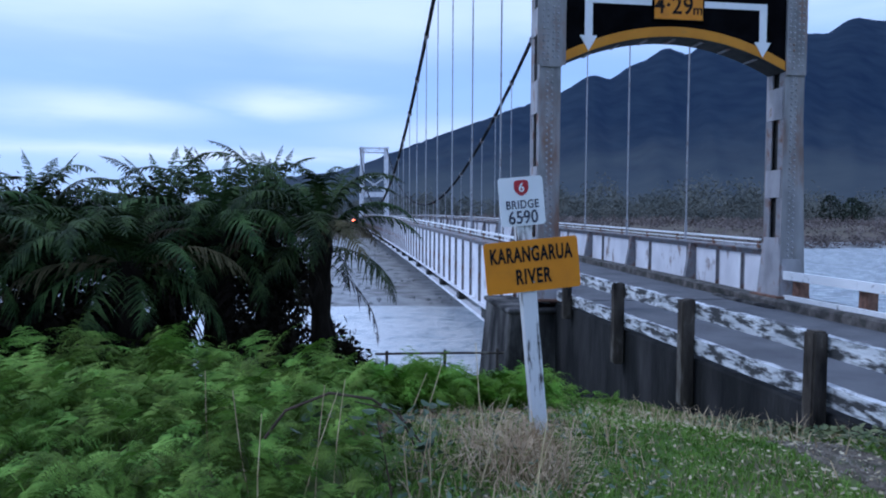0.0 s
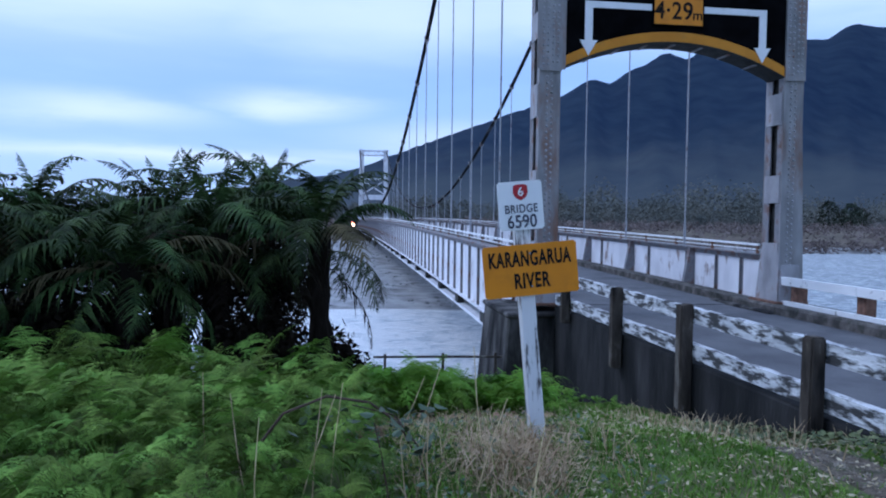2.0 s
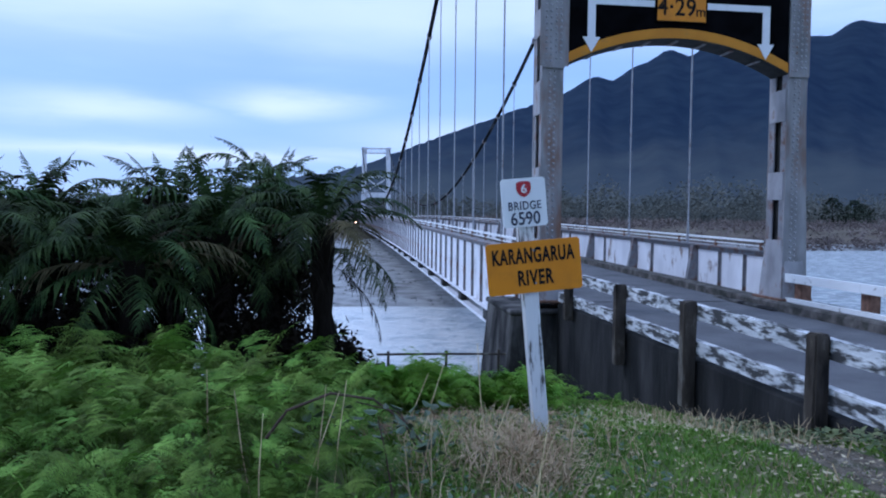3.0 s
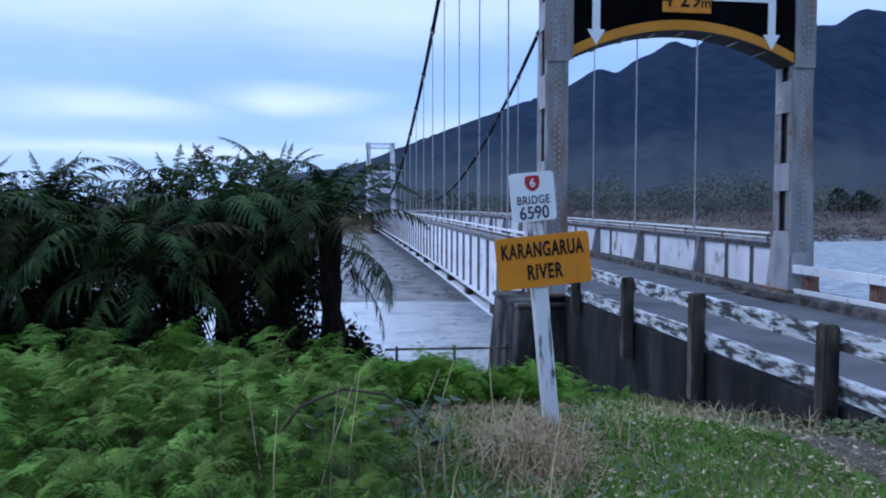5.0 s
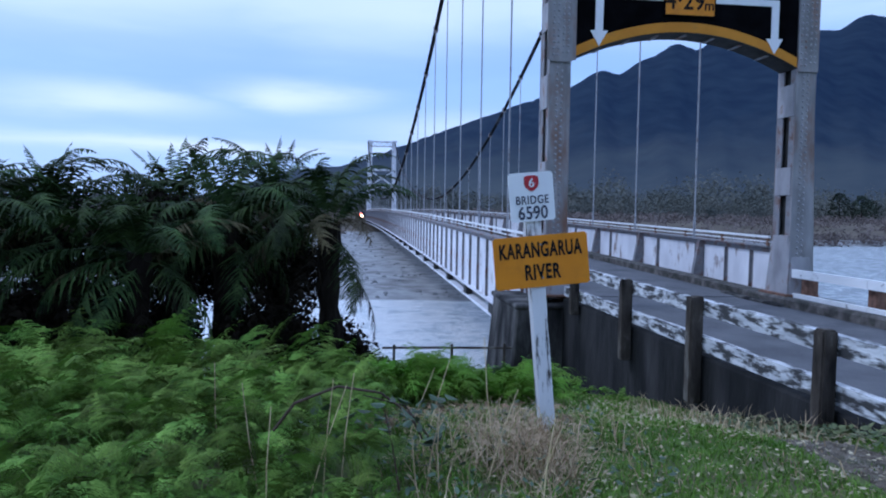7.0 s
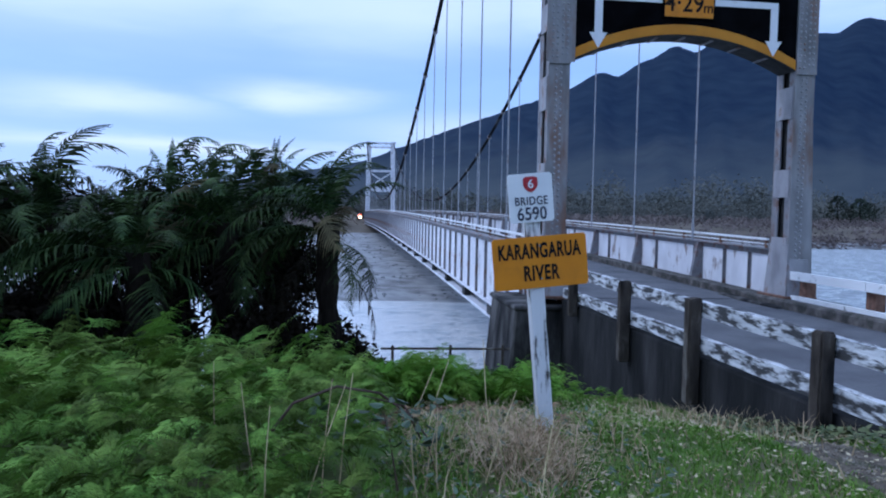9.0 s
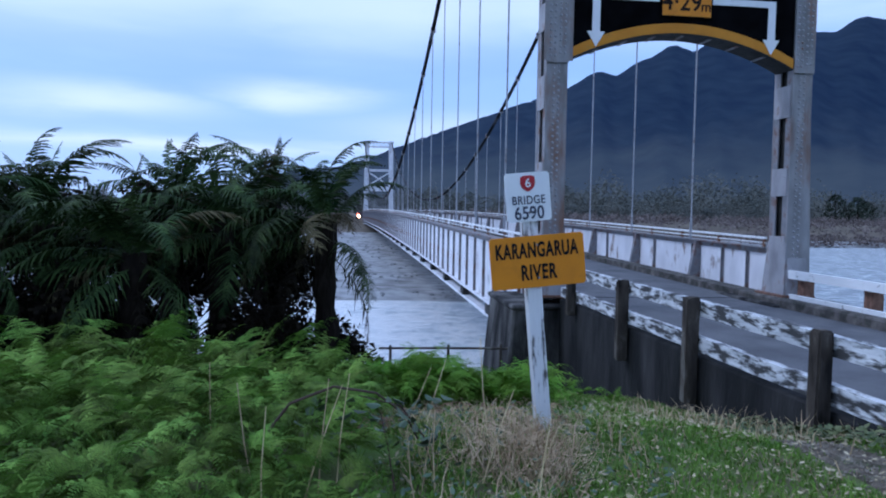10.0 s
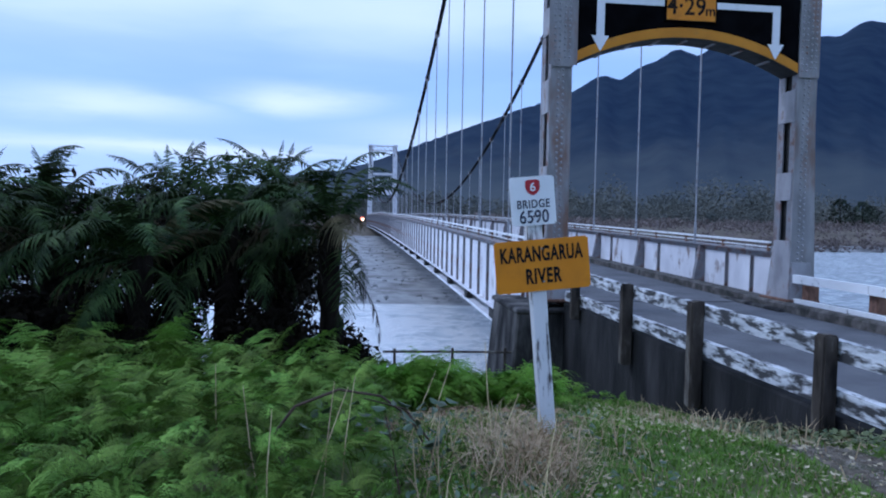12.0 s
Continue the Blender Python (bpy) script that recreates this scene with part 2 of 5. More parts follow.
# olive scrub foot, paled to imitate haze, dark forest above, in wandering patches
nd, lk = M_MOUNT.node_tree.nodes, M_MOUNT.node_tree.links
co = nd.new("ShaderNodeTexCoord")
sp = nd.new("ShaderNodeSeparateXYZ")
lk.new(co.outputs["Object"], sp.inputs[0])
nz = nd.new("ShaderNodeTexNoise")
nz.inputs["Scale"].default_value, nz.inputs["Detail"].default_value, nz.inputs["Roughness"].default_value = 0.006, 7, 0.62
lk.new(co.outputs["Object"], nz.inputs["Vector"])
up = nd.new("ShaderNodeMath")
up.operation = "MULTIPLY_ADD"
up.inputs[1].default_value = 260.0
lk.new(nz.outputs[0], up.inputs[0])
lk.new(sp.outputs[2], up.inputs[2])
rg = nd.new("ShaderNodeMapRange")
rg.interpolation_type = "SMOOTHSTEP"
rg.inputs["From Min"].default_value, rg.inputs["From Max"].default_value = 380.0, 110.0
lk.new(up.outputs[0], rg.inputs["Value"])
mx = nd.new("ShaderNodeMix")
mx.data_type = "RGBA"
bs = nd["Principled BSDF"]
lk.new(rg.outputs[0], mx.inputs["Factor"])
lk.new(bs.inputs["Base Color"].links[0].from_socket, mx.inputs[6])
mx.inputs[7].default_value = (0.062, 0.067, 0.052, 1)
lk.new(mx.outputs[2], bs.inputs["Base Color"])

# foliage
M_TF = surface("tree_fern_green", (0.007, 0.018, 0.006), (0.058, 0.090, 0.026), 5.0, 0.6, 0.0, island=0.6, spec=0.08)
M_TFB = surface("browning_fern", (0.040, 0.036, 0.018), (0.10, 0.082, 0.042), 5.0, 0.7, 0.0, island=0.5, spec=0.08)
# dead frond brown taken near black to hold the shade under the crowns
M_TFDEAD_SHADE = surface("dead_fern_brown", (0.005, 0.0045, 0.003), (0.020, 0.015, 0.010), 5.0, 0.9, 0.0, island=0.35, spec=0.08)
M_TRUNK = surface("fibrous_fern_trunk", (0.006, 0.005, 0.004), (0.022, 0.017, 0.013), 12.0, 1.0, 0.9, stretch=(1, 1, 0.3), fine=30, spec=0.08)
M_FERN = surface("bracken_green", (0.030, 0.078, 0.009), (0.215, 0.325, 0.058), 4.0, 0.6, 0.0, island=0.72, spec=0.08)
M_FERN_Y = surface("bright_fern_green", (0.06, 0.15, 0.012), (0.17, 0.30, 0.035), 3.0, 0.6, 0.0, island=0.35, spec=0.08)
M_GRASS = surface("bank_grass_green", (0.075, 0.150, 0.020), (0.180, 0.280, 0.052), 2.5, 0.7, 0.0, island=0.45, spec=0.08)
M_DRY = surface("dry_grass_straw", (0.34, 0.245, 0.13), (0.70, 0.56, 0.35), 5.0, 0.85, 0.0, island=0.4, spec=0.08)
M_STRAWFERN = surface("dead_bracken_brown", (0.14, 0.08, 0.05), (0.30, 0.19, 0.12), 5.0, 0.9, 0.0, island=0.4, spec=0.08)
M_FARSOIL = surface("far_river_flat", (0.11, 0.095, 0.075), (0.19, 0.16, 0.13), 0.2, 1.0, 0.0, spec=0.08)
M_PATH = surface("grey_brown_gravel_path", (0.07, 0.056, 0.042), (0.20, 0.165, 0.13), 14.0, 0.95, 0.8, c3=(0.09, 0.10, 0.06), cover=0.40, scale3=5, fine=60, edge=0.1, spec=0.08)
M_GRIT = surface("path_grit", (0.10, 0.085, 0.068), (0.30, 0.26, 0.215), 8.0, 0.9, 0.2, island=0.4, spec=0.08)
M_IVY = surface("ivy_leaf", (0.035, 0.06, 0.02), (0.16, 0.17, 0.07), 6.0, 0.45, 0.0, island=0.5)
M_LITTER = surface("fallen_leaves", (0.22, 0.17, 0.08), (0.60, 0.52, 0.34), 5.0, 0.8, 0.0, island=0.6)
M_CANE = surface("bramble_cane", (0.05, 0.03, 0.022), (0.09, 0.055, 0.04), 9.0, 0.7, 0.2)
M_BRAMBLE = surface("bramble_leaf_grey_green", (0.04, 0.065, 0.035), (0.09, 0.12, 0.07), 6.0, 0.5, 0.0, island=0.4)

M_WATER = bpy.data.materials.new("milky_river_water")
M_WATER.use_nodes = True
nd, lk = M_WATER.node_tree.nodes, M_WATER.node_tree.links
bs = nd["Principled BSDF"]
bs.inputs["Roughness"].default_value = 0.22
co = nd.new("ShaderNodeTexCoord")
nz = nd.new("ShaderNodeTexNoise")
nz.inputs["Scale"].default_value, nz.inputs["Detail"].default_value, nz.inputs["Roughness"].default_value = 1.1, 8, 0.72
nz.inputs["Distortion"].default_value = 0.6
lk.new(co.outputs["Object"], nz.inputs["Vector"])
# white rapids below the bridge, smooth milky water above it
sp = nd.new("ShaderNodeSeparateXYZ")
lk.new(co.outputs["Object"], sp.inputs[0])
rg = nd.new("ShaderNodeMapRange")
rg.inputs["From Min"].default_value, rg.inputs["From Max"].default_value = 3.0, 16.0
rg.inputs["To Min"].default_value, rg.inputs["To Max"].default_value = 0.07, -0.17
lk.new(sp.outputs[0], rg.inputs["Value"])
ad = nd.new("ShaderNodeMath")
lk.new(nz.outputs[0], ad.inputs[0])
lk.new(rg.outputs[0], ad.inputs[1])
rp = nd.new("ShaderNodeValToRGB")
rp.color_ramp.elements[0].position, rp.color_ramp.elements[0].color = 0.30, (0.34, 0.38, 0.41, 1)
rp.color_ramp.elements[1].position, rp.color_ramp.elements[1].color = 0.56, (0.95, 0.96, 0.96, 1)
e = rp.color_ramp.elements.new(0.44)
e.color = (0.66, 0.72, 0.76, 1)
lk.new(ad.outputs[0], rp.inputs[0])
lk.new(rp.outputs[0], bs.inputs["Base Color"])
bp = nd.new("ShaderNodeBump")
bp.inputs["Strength"].default_value, bp.inputs["Distance"].default_value = 0.8, 0.3
lk.new(nz.outputs[0], bp.inputs["Height"])
lk.new(bp.outputs[0], bs.inputs["Normal"])

# ---------------------------------------------------------------- builders


def box(bm, x0, x1, y0, y1, z0, z1, bevel=0.0):
    r = bmesh.ops.create_cube(bm, size=1.0, matrix=Matrix.LocRotScale(((x0 + x1) / 2, (y0 + y1) / 2, (z0 + z1) / 2), None, (x1 - x0, y1 - y0, z1 - z0)))
    if bevel:
        es = list({e for v in r["verts"] for e in v.link_edges})
        bmesh.ops.bevel(bm, geom=es, offset=bevel, segments=1, affect="EDGES")
    return r["verts"]


def beam(bm, a, b, w, h=None):
    """A bar of section w x h from a to b."""
    a, b = Vector(a), Vector(b)
    d = b - a
    q = d.to_track_quat("Z", "Y")
    return bmesh.ops.create_cube(bm, size=1.0, matrix=Matrix.LocRotScale((a + b) / 2, q, (w, h or w, d.length)))["verts"]


def tube(bm, pts, radius, sides=8):
    """A round tube along points; radius a number or a function of 0..1."""
    rings, n = [], len(pts)
    for i, p in enumerate(pts):
        d = (Vector(pts[min(i + 1, n - 1)]) - Vector(pts[max(i - 1, 0)])).normalized()
        u = d.cross(Vector((0.31, 0.77, 0.55))).normalized()
        v = d.cross(u)
        r = radius(i / (n - 1)) if callable(radius) else radius
        rings.append([bm.verts.new(Vector(p) + u * (r * math.cos(2 * math.pi * k / sides)) + v * (r * math.sin(2 * math.pi * k / sides))) for k in range(sides)])
    for r0, r1 in zip(rings, rings[1:]):
        for k in range(sides):
            bm.faces.new((r0[k], r0[(k + 1) % sides], r1[(k + 1) % sides], r1[k]))
    bm.faces.new(rings[0][::-1])
    bm.faces.new(rings[-1])


def part(name, bm, material, parent=None, label="", smooth=False):
    me = bpy.data.meshes.new(name)
    bmesh.ops.recalc_face_normals(bm, faces=bm.faces)
    bm.to_mesh(me)
    bm.free()
    me.materials.append(material)
    if smooth:
        for p in me.polygons:
            p.use_smooth = True
    ob = new(name, me)
    ob.parent = parent
    return tagged(ob, label)


def raw(name, verts, faces, material, parent=None):
    me = bpy.data.meshes.new(name)
    me.from_pydata(verts, [], faces)
    me.materials.append(material)
    ob = new(name, me)
    ob.parent = parent
    return ob


def share(ob, m, parent=None):
    """Another object on the same mesh."""
    c = new(ob.name.split(".")[0], ob.data)
    c.parent = parent or ob.parent
    c.matrix_basis = m
    return c


def writing(name, text, size, material, parent, m, spacing=1.0, wide=1.0, bold=0.014):
    cu = bpy.data.curves.new(name, "FONT")
    cu.body, cu.size, cu.align_x, cu.align_y, cu.extrude, cu.space_character = text, size, "CENTER", "CENTER", 0.002, spacing
    cu.offset = size * bold
    tmp = new("tmp", cu)
    bpy.context.view_layer.update()
    me = bpy.data.meshes.new_from_object(tmp.evaluated_get(bpy.context.evaluated_depsgraph_get()))
    bpy.data.objects.remove(tmp)
    me.materials.clear()
    me.materials.append(material)
    for v in me.vertices:
        v.co.x *= wide
    ob = new(name, me)
    ob.parent = parent
    ob.matrix_basis = m
    return ob


def thing(name, label, category, m=None, group="", kind=""):
    ob = tagged(new(name), label, category, group, kind)
    if m is not None:
        ob.matrix_basis = m
    return ob


def smooth(a, b, v):
    v = min(1.0, max(0.0, (v - a) / (b - a)))
    return v * v * (3 - 2 * v)


def mixf(a, b, f):
    return a + (b - a) * f


# ---------------------------------------------------------------- ground, river, distance
WATER = -4.0
T0, T1 = 13.6, 137.4          # the two towers along the bridge
XL, XR = 4.02, 8.97           # the cables and hangers
LEGL, LEGR = 3.93, 8.885      # the tower's legs
ROADZ = -0.20


def ground_z(x, y):
    """Height of the bank, the river bed, the gravel bar and the far plain."""
    z = -0.02 + 0.03 * noise.noise((x * 0.9, y * 0.9, 3.1))
    z -= 0.17 * max(0.0, y - 4.9) * smooth(4.4, 6.2, y) if y < 60 else 9.4
    z -= 0.42 * max(0.0, min(y, 18.5) - 10.3)
    z -= 0.16 * smooth(2.5, 3.6, x) * smooth(4.5, 5.5, y)
    z = max(z, WATER - 0.7)
    # gravel bar under the span and downstream of it
    bar = smooth(39, 47, y + 0.10 * (x - 5) + 2.0 * noise.noise((x * 0.05, y * 0.05, 0))) * smooth(16, 9, x - 0.02 * y)
    z = mixf(z, WATER + 0.35 + 0.5 * smooth(45, 95, y) + 0.25 * noise.noise((x * 0.11, y * 0.11, 7)), bar)
    bank = smooth(116, 136, y + 0.02 * x)
    z = mixf(z, -0.6 + 0.5 * noise.noise((x * 0.02, y * 0.02, 9)), bank)
    if y < 17 and 4.2 < x < 8.9:
        z = min(z, ROADZ - 0.15) if y < 13.5 else z
    return z


def axis(near, far_lo, far_hi, step, grow):
    lo, hi = near
    vals = [lo + step * i for i in range(int(round((hi - lo) / step)) + 1)]
    d = step
    while vals[-1] < far_hi:
        d *= grow
        vals.append(vals[-1] + d)
    d = step
    while vals[0] > far_lo:
        d *= grow
        vals.insert(0, vals[0] - d)
    return vals


gx = axis((-8.0, 11.0), -3500, 3500, 0.28, 1.16)
gy = axis((1.5, 16.0), -600, 160, 0.28, 1.045) + [180, 220, 300, 450, 700, 1100, 1800, 3000, 4200]
gv = [(x, y, ground_z(x, y)) for y in gy for x in gx]
W = len(gx)
gf = [(j * W + i, j * W + i + 1, (j + 1) * W + i + 1, (j + 1) * W + i) for j in range(len(gy) - 1) for i in range(W - 1)]
ground = raw("ground", gv, gf, M_SOIL)
ground.data.materials.append(M_GRAVEL)
ground.data.materials.append(M_FARSOIL)
for p in ground.data.polygons:
    p.use_smooth = True
    if 22 < p.center.y < 122:
        p.material_index = 1
    elif p.center.y >= 122:
        p.material_index = 2
tagged(ground, "grassy soil bank falling to a grey gravel river bed", "ground", kind="structure")

wv = [(-900, 15, WATER), (900, 15, WATER), (900, 133, WATER), (-900, 133, WATER)]
water = raw("water", wv, [(0, 1, 2, 3)], M_WATER)
tagged(water, "pale milky fast river water with white rapids", "river", kind="structure")


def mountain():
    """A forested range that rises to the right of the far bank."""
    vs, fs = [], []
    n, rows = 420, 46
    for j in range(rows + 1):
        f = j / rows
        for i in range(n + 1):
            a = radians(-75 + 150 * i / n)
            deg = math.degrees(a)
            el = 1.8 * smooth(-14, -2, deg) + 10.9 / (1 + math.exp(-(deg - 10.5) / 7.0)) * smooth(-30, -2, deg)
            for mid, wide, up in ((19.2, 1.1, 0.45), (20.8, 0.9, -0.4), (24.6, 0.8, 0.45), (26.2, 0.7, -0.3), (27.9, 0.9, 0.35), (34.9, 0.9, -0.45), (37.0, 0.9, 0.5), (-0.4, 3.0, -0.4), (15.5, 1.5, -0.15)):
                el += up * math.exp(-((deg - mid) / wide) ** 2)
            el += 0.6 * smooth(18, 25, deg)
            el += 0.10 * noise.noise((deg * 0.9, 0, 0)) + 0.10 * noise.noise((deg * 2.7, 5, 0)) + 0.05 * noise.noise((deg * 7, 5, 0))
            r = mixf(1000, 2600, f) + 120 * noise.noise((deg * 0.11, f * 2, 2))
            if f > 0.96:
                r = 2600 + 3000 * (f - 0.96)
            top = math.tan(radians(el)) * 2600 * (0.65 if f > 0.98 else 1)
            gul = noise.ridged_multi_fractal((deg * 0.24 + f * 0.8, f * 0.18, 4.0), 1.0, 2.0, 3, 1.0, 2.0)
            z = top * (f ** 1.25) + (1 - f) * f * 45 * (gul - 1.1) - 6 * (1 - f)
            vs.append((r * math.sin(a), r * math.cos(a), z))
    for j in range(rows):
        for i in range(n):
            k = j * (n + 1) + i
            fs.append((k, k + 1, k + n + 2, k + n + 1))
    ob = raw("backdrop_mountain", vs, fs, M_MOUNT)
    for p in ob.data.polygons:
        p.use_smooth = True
    return tagged(ob, "dark forested mountain range with blue haze in its colour", "mountain", kind="structure")


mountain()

# ---------------------------------------------------------------- approach road, walls, kerbs
bm = bmesh.new()
box(bm, 4.3, 8.95, -60, T0 + 1.2, ROADZ - 0.25, ROADZ)
road = tagged(part("road", bm, M_ROAD), "worn grey asphalt single-lane road", "road", kind="structure")
bm = bmesh.new()
box(bm, 4.02, 4.32, -60, T0 - 0.35, -3.6, -0.03, 0.02)
tagged(part("wall_approach", bm, M_CONC), "dark stained concrete wing wall beside the road", "wall", kind="structure")
bm = bmesh.new()
box(bm, 8.42, 8.66, -60, T0 + 1.1, -0.6, -0.02, 0.04)
tagged(part("kerb", bm, M_KERB), "thick mossy concrete kerb along the road", "kerb", kind="structure")


def pedestal(x0, x1):
    bm = bmesh.new()
    vs = box(bm, x0, x1, T0 - 0.35, T0 + 1.85, -4.8, -0.15)
    for v in vs:
        if v.co.z < -1:
            v.co.x += -0.35 if v.co.x < (x0 + x1) / 2 else 0.35
            v.co.y += 0.4 if v.co.y > T0 + 1 else 0
    bmesh.ops.bevel(bm, geom=list(bm.edges), offset=0.04, segments=1, affect="EDGES")
    box(bm, x0 - 0.05, x1 + 0.05, T0 - 0.4, T0 + 1.9, -0.24, -0.14, 0.03)
    return tagged(part("pier", bm, M_PIER), "dark water-stained concrete pedestal under a tower leg", "pier", kind="structure")


pedestal(3.15, 4.62)
pedestal(8.35, 9.9)
bm = bmesh.new()
box(bm, 4.62, 8.35, T0 - 0.2, T0 + 1.1, -4.8, ROADZ - 0.26)
tagged(part("abutment", bm, M_CONC), "dark concrete bridge abutment", "abutment", kind="structure")


def guard_rail(x_post, x_rail, ys, z_hi, z_lo, y0, y1, mat, label, z_foot, toward):
    g = thing("guard_rail", label, "guard rail")
    hw = 0.073 if toward else 0.11
    for k, y in enumerate(ys):
        bm = bmesh.new()
        vs = box(bm, x_post - hw, x_post + hw, y - hw, y + hw, z_foot[k], 0.65 if toward else z_hi[1] - 0.03)
        for v in vs:
            if v.co.z > 0:
                v.co.x += random.uniform(-0.012, 0.012)
                v.co.z += random.uniform(-0.02, 0.01)
        bmesh.ops.bevel(bm, geom=list(bm.edges), offset=0.016, segments=2, affect="EDGES")
        part("post", bm, M_POST if toward else M_RUST, g, "dark mossy square post" if toward else "stubby rusty brown post")
    for lo, hi in (z_hi, z_lo):
        ends = [y0] + [y for y in ys if y0 < y < y1] + [y1]
        for a, b in zip(ends, ends[1:]):
            bm = bmesh.new()
            n = 8
            prof = [(x_rail - 0.045, lo), (x_rail + 0.045, lo), (x_rail + 0.045, hi), (x_rail - 0.045, hi)]
            ring = []
            for i in range(n + 1):
                y = a + 0.006 + (b - a - 0.012) * i / n
                dz = 0.006 * noise.noise((y * 2, lo, 1))
                ring.append([bm.verts.new((x + 0.004 * noise.noise((y, x, z)), y, z + dz)) for x, z in prof])
            for r0, r1 in zip(ring, ring[1:]):
                for k in range(4):
                    bm.faces.new((r0[k], r0[(k + 1) % 4], r1[(k + 1) % 4], r1[k]))
            bm.faces.new(ring[0])
            bm.faces.new(ring[-1])
            part("rail", bm, mat, g, "white rail with peeling paint")
    return g


guard_rail(3.925, 4.05, (0.8, 3.2, 5.58, 7.88, 9.95, 12.3), (0.44, 0.61), (0.03, 0.20), -3.0, T0 - 0.45, M_RAIL,
           "roadside guard rail with peeling white rails on dark posts", (-0.4, -0.4, -0.28, -0.56, -0.50, -0.2), True)
guard_rail(8.90, 8.74, (4.3, 8.0, 11.3, 13.15), (0.35, 0.51), (-0.11, 0.045), -3.0, T0 - 0.16, M_RAIL_W,
           "roadside guard rail with white painted rails", (-0.6,) * 4, False)

# ---------------------------------------------------------------- bridge towers


def rivets(bm, x, y, z, r=0.014):
    """One domed rivet head on a face that looks along -y."""
    top = bm.verts.new((x, y - 0.022, z))
    ring = [bm.verts.new((x + r * math.cos(a), y, z + r * math.sin(a))) for a in (0, 1.26, 2.51, 3.77, 5.03)]
    for k in range(5):
        bm.faces.new((top, ring[k], ring[(k + 1) % 5]))


def rivets_x(bm, x, y, z, s, r=0.014):
    """One rivet head on a face that looks along x by the sign s."""
    top = bm.verts.new((x + s * 0.012, y, z))
    ring = [bm.verts.new((x, y + r * math.cos(a), z + r * math.sin(a))) for a in (0, 1.26, 2.51, 3.77, 5.03)]
    for k in range(5):
        bm.faces.new((top, ring[k], ring[(k + 1) % 5]))


def tower_leg(tower, x, top, near, inner):
    """A riveted box leg: front and back plates joined by batten plates with slots between. inner: the side of the road."""
    w, d, z0 = 0.205, 0.62, 0.0
    leg = part("leg", bmesh_of(lambda bm: (box(bm, x - w, x + w, T0 - 0.1, T0 - 0.06, z0, top), box(bm, x - w, x + w, T0 + d - 0.14, T0 + d - 0.1, z0, top))), M_STEEL, tower, "riveted steel leg with grey paint and rust")
    bm = bmesh.new()
    for s in (-1, 1):
        for y0, y1 in ((T0 - 0.06, T0 + 0.10), (T0 + d - 0.30, T0 + d - 0.14)):
            box(bm, x + s * (w - 0.02) - 0.014, x + s * (w - 0.02) + 0.014, y0, y1, z0, top)
    part("angle", bm, M_STEEL_G, leg)
    # inner plates added so the slots read black, shade put into their tone
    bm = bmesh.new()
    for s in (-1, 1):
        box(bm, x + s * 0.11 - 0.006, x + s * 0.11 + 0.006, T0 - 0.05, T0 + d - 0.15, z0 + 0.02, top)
    part("inner_web", bm, M_SHADOWED, leg, "dark inner plate added to shade the slots")
    z, k = 0.02, 0
    while z < top - 0.5:
        h = (1.15, 0.55, 0.62, 0.50)[min(k, 3)]
        for s in (-1, 1):
            bm = bmesh.new()
            xx = x + s * (w + 0.004)
            box(bm, xx - 0.012, xx + 0.012, T0 - 0.05, T0 + d - 0.15, z, z + h)
            if near and z < 6.5:
                for zz in np.arange(z + 0.06, z + h, 0.16):
                    for yy in (T0 + 0.02, T0 + d - 0.22):
                        rivets_x(bm, xx + s * 0.012, yy, zz, s, 0.018)
            part("batten_plate", bm, M_STEEL_P, leg)
        z += h + (0.80, 1.0, 0.85, 0.9)[min(k, 3)]
        k += 1
    if near and inner < 0:
        # the outer edge of the front plate flares towards the foot
        bm = bmesh.new()
        vs = box(bm, x + w - 0.03, x + w + 0.004, T0 - 0.098, T0 - 0.062, 0.0, 3.4)
        for v in vs:
            if v.co.z < 1 and v.co.x > x + w:
                v.co.x += 0.125
        part("flare_plate", bm, M_STEEL, leg)
    if near:
        bm = bmesh.new()
        for zz in np.arange(0.12, 7.0, 0.115):
            cols = (-0.085, 0.005) if zz < 4.45 else (-0.14, -0.05, 0.05, 0.14)
            for c in cols:
                rivets(bm, x + c + (0.03 if zz < 4.45 else 0), T0 - (0.1 if zz < 4.45 else 0.125), zz + (0.05 if c > 0 else 0), 0.03)
        tagged(part("rivets", bm, M_STEEL_P, leg), kind="stuff")
        # heavier splice plates above the portal joint
        bm = bmesh.new()
        box(bm, x - (0.26 if inner > 0 else 0.205), x + (0.29 if inner > 0 else 0.22), T0 - 0.125, T0 - 0.102, 4.40, 7.2)
        box(bm, x - 0.21, x + 0.21, T0 - 0.14, T0 - 0.126, 4.36, 4.42)
        part("splice_plate", bm, M_STEEL, leg, "riveted splice plate with rust stains")
        # flared foot and shoe
        bm = bmesh.new()
        vs = box(bm, x + inner * 0.2 - 0.012, x + inner * 0.2 + 0.012, T0 - 0.10, T0 + d - 0.1, 0.0, 1.05)
        for v in vs:
            if v.co.z < 0.5:
                v.co.x += inner * 0.05
                v.co.y += -0.06 if v.co.y < T0 + 0.3 else 0.10
        vs = box(bm, x - 0.2, x + 0.2, T0 - 0.145, T0 - 0.128, 0.0, 0.75)
        for v in vs:
            if v.co.z < 0.5:
                v.co.x += 0.06 if v.co.x > x else -0.05
                v.co.y -= 0.06
        part("gusset", bm, M_STEEL_P, leg)
        bm = bmesh.new()
        box(bm, x - 0.36, x + 0.36, T0 - 0.25, T0 + d + 0.08, -0.03, 0.02, 0.01)
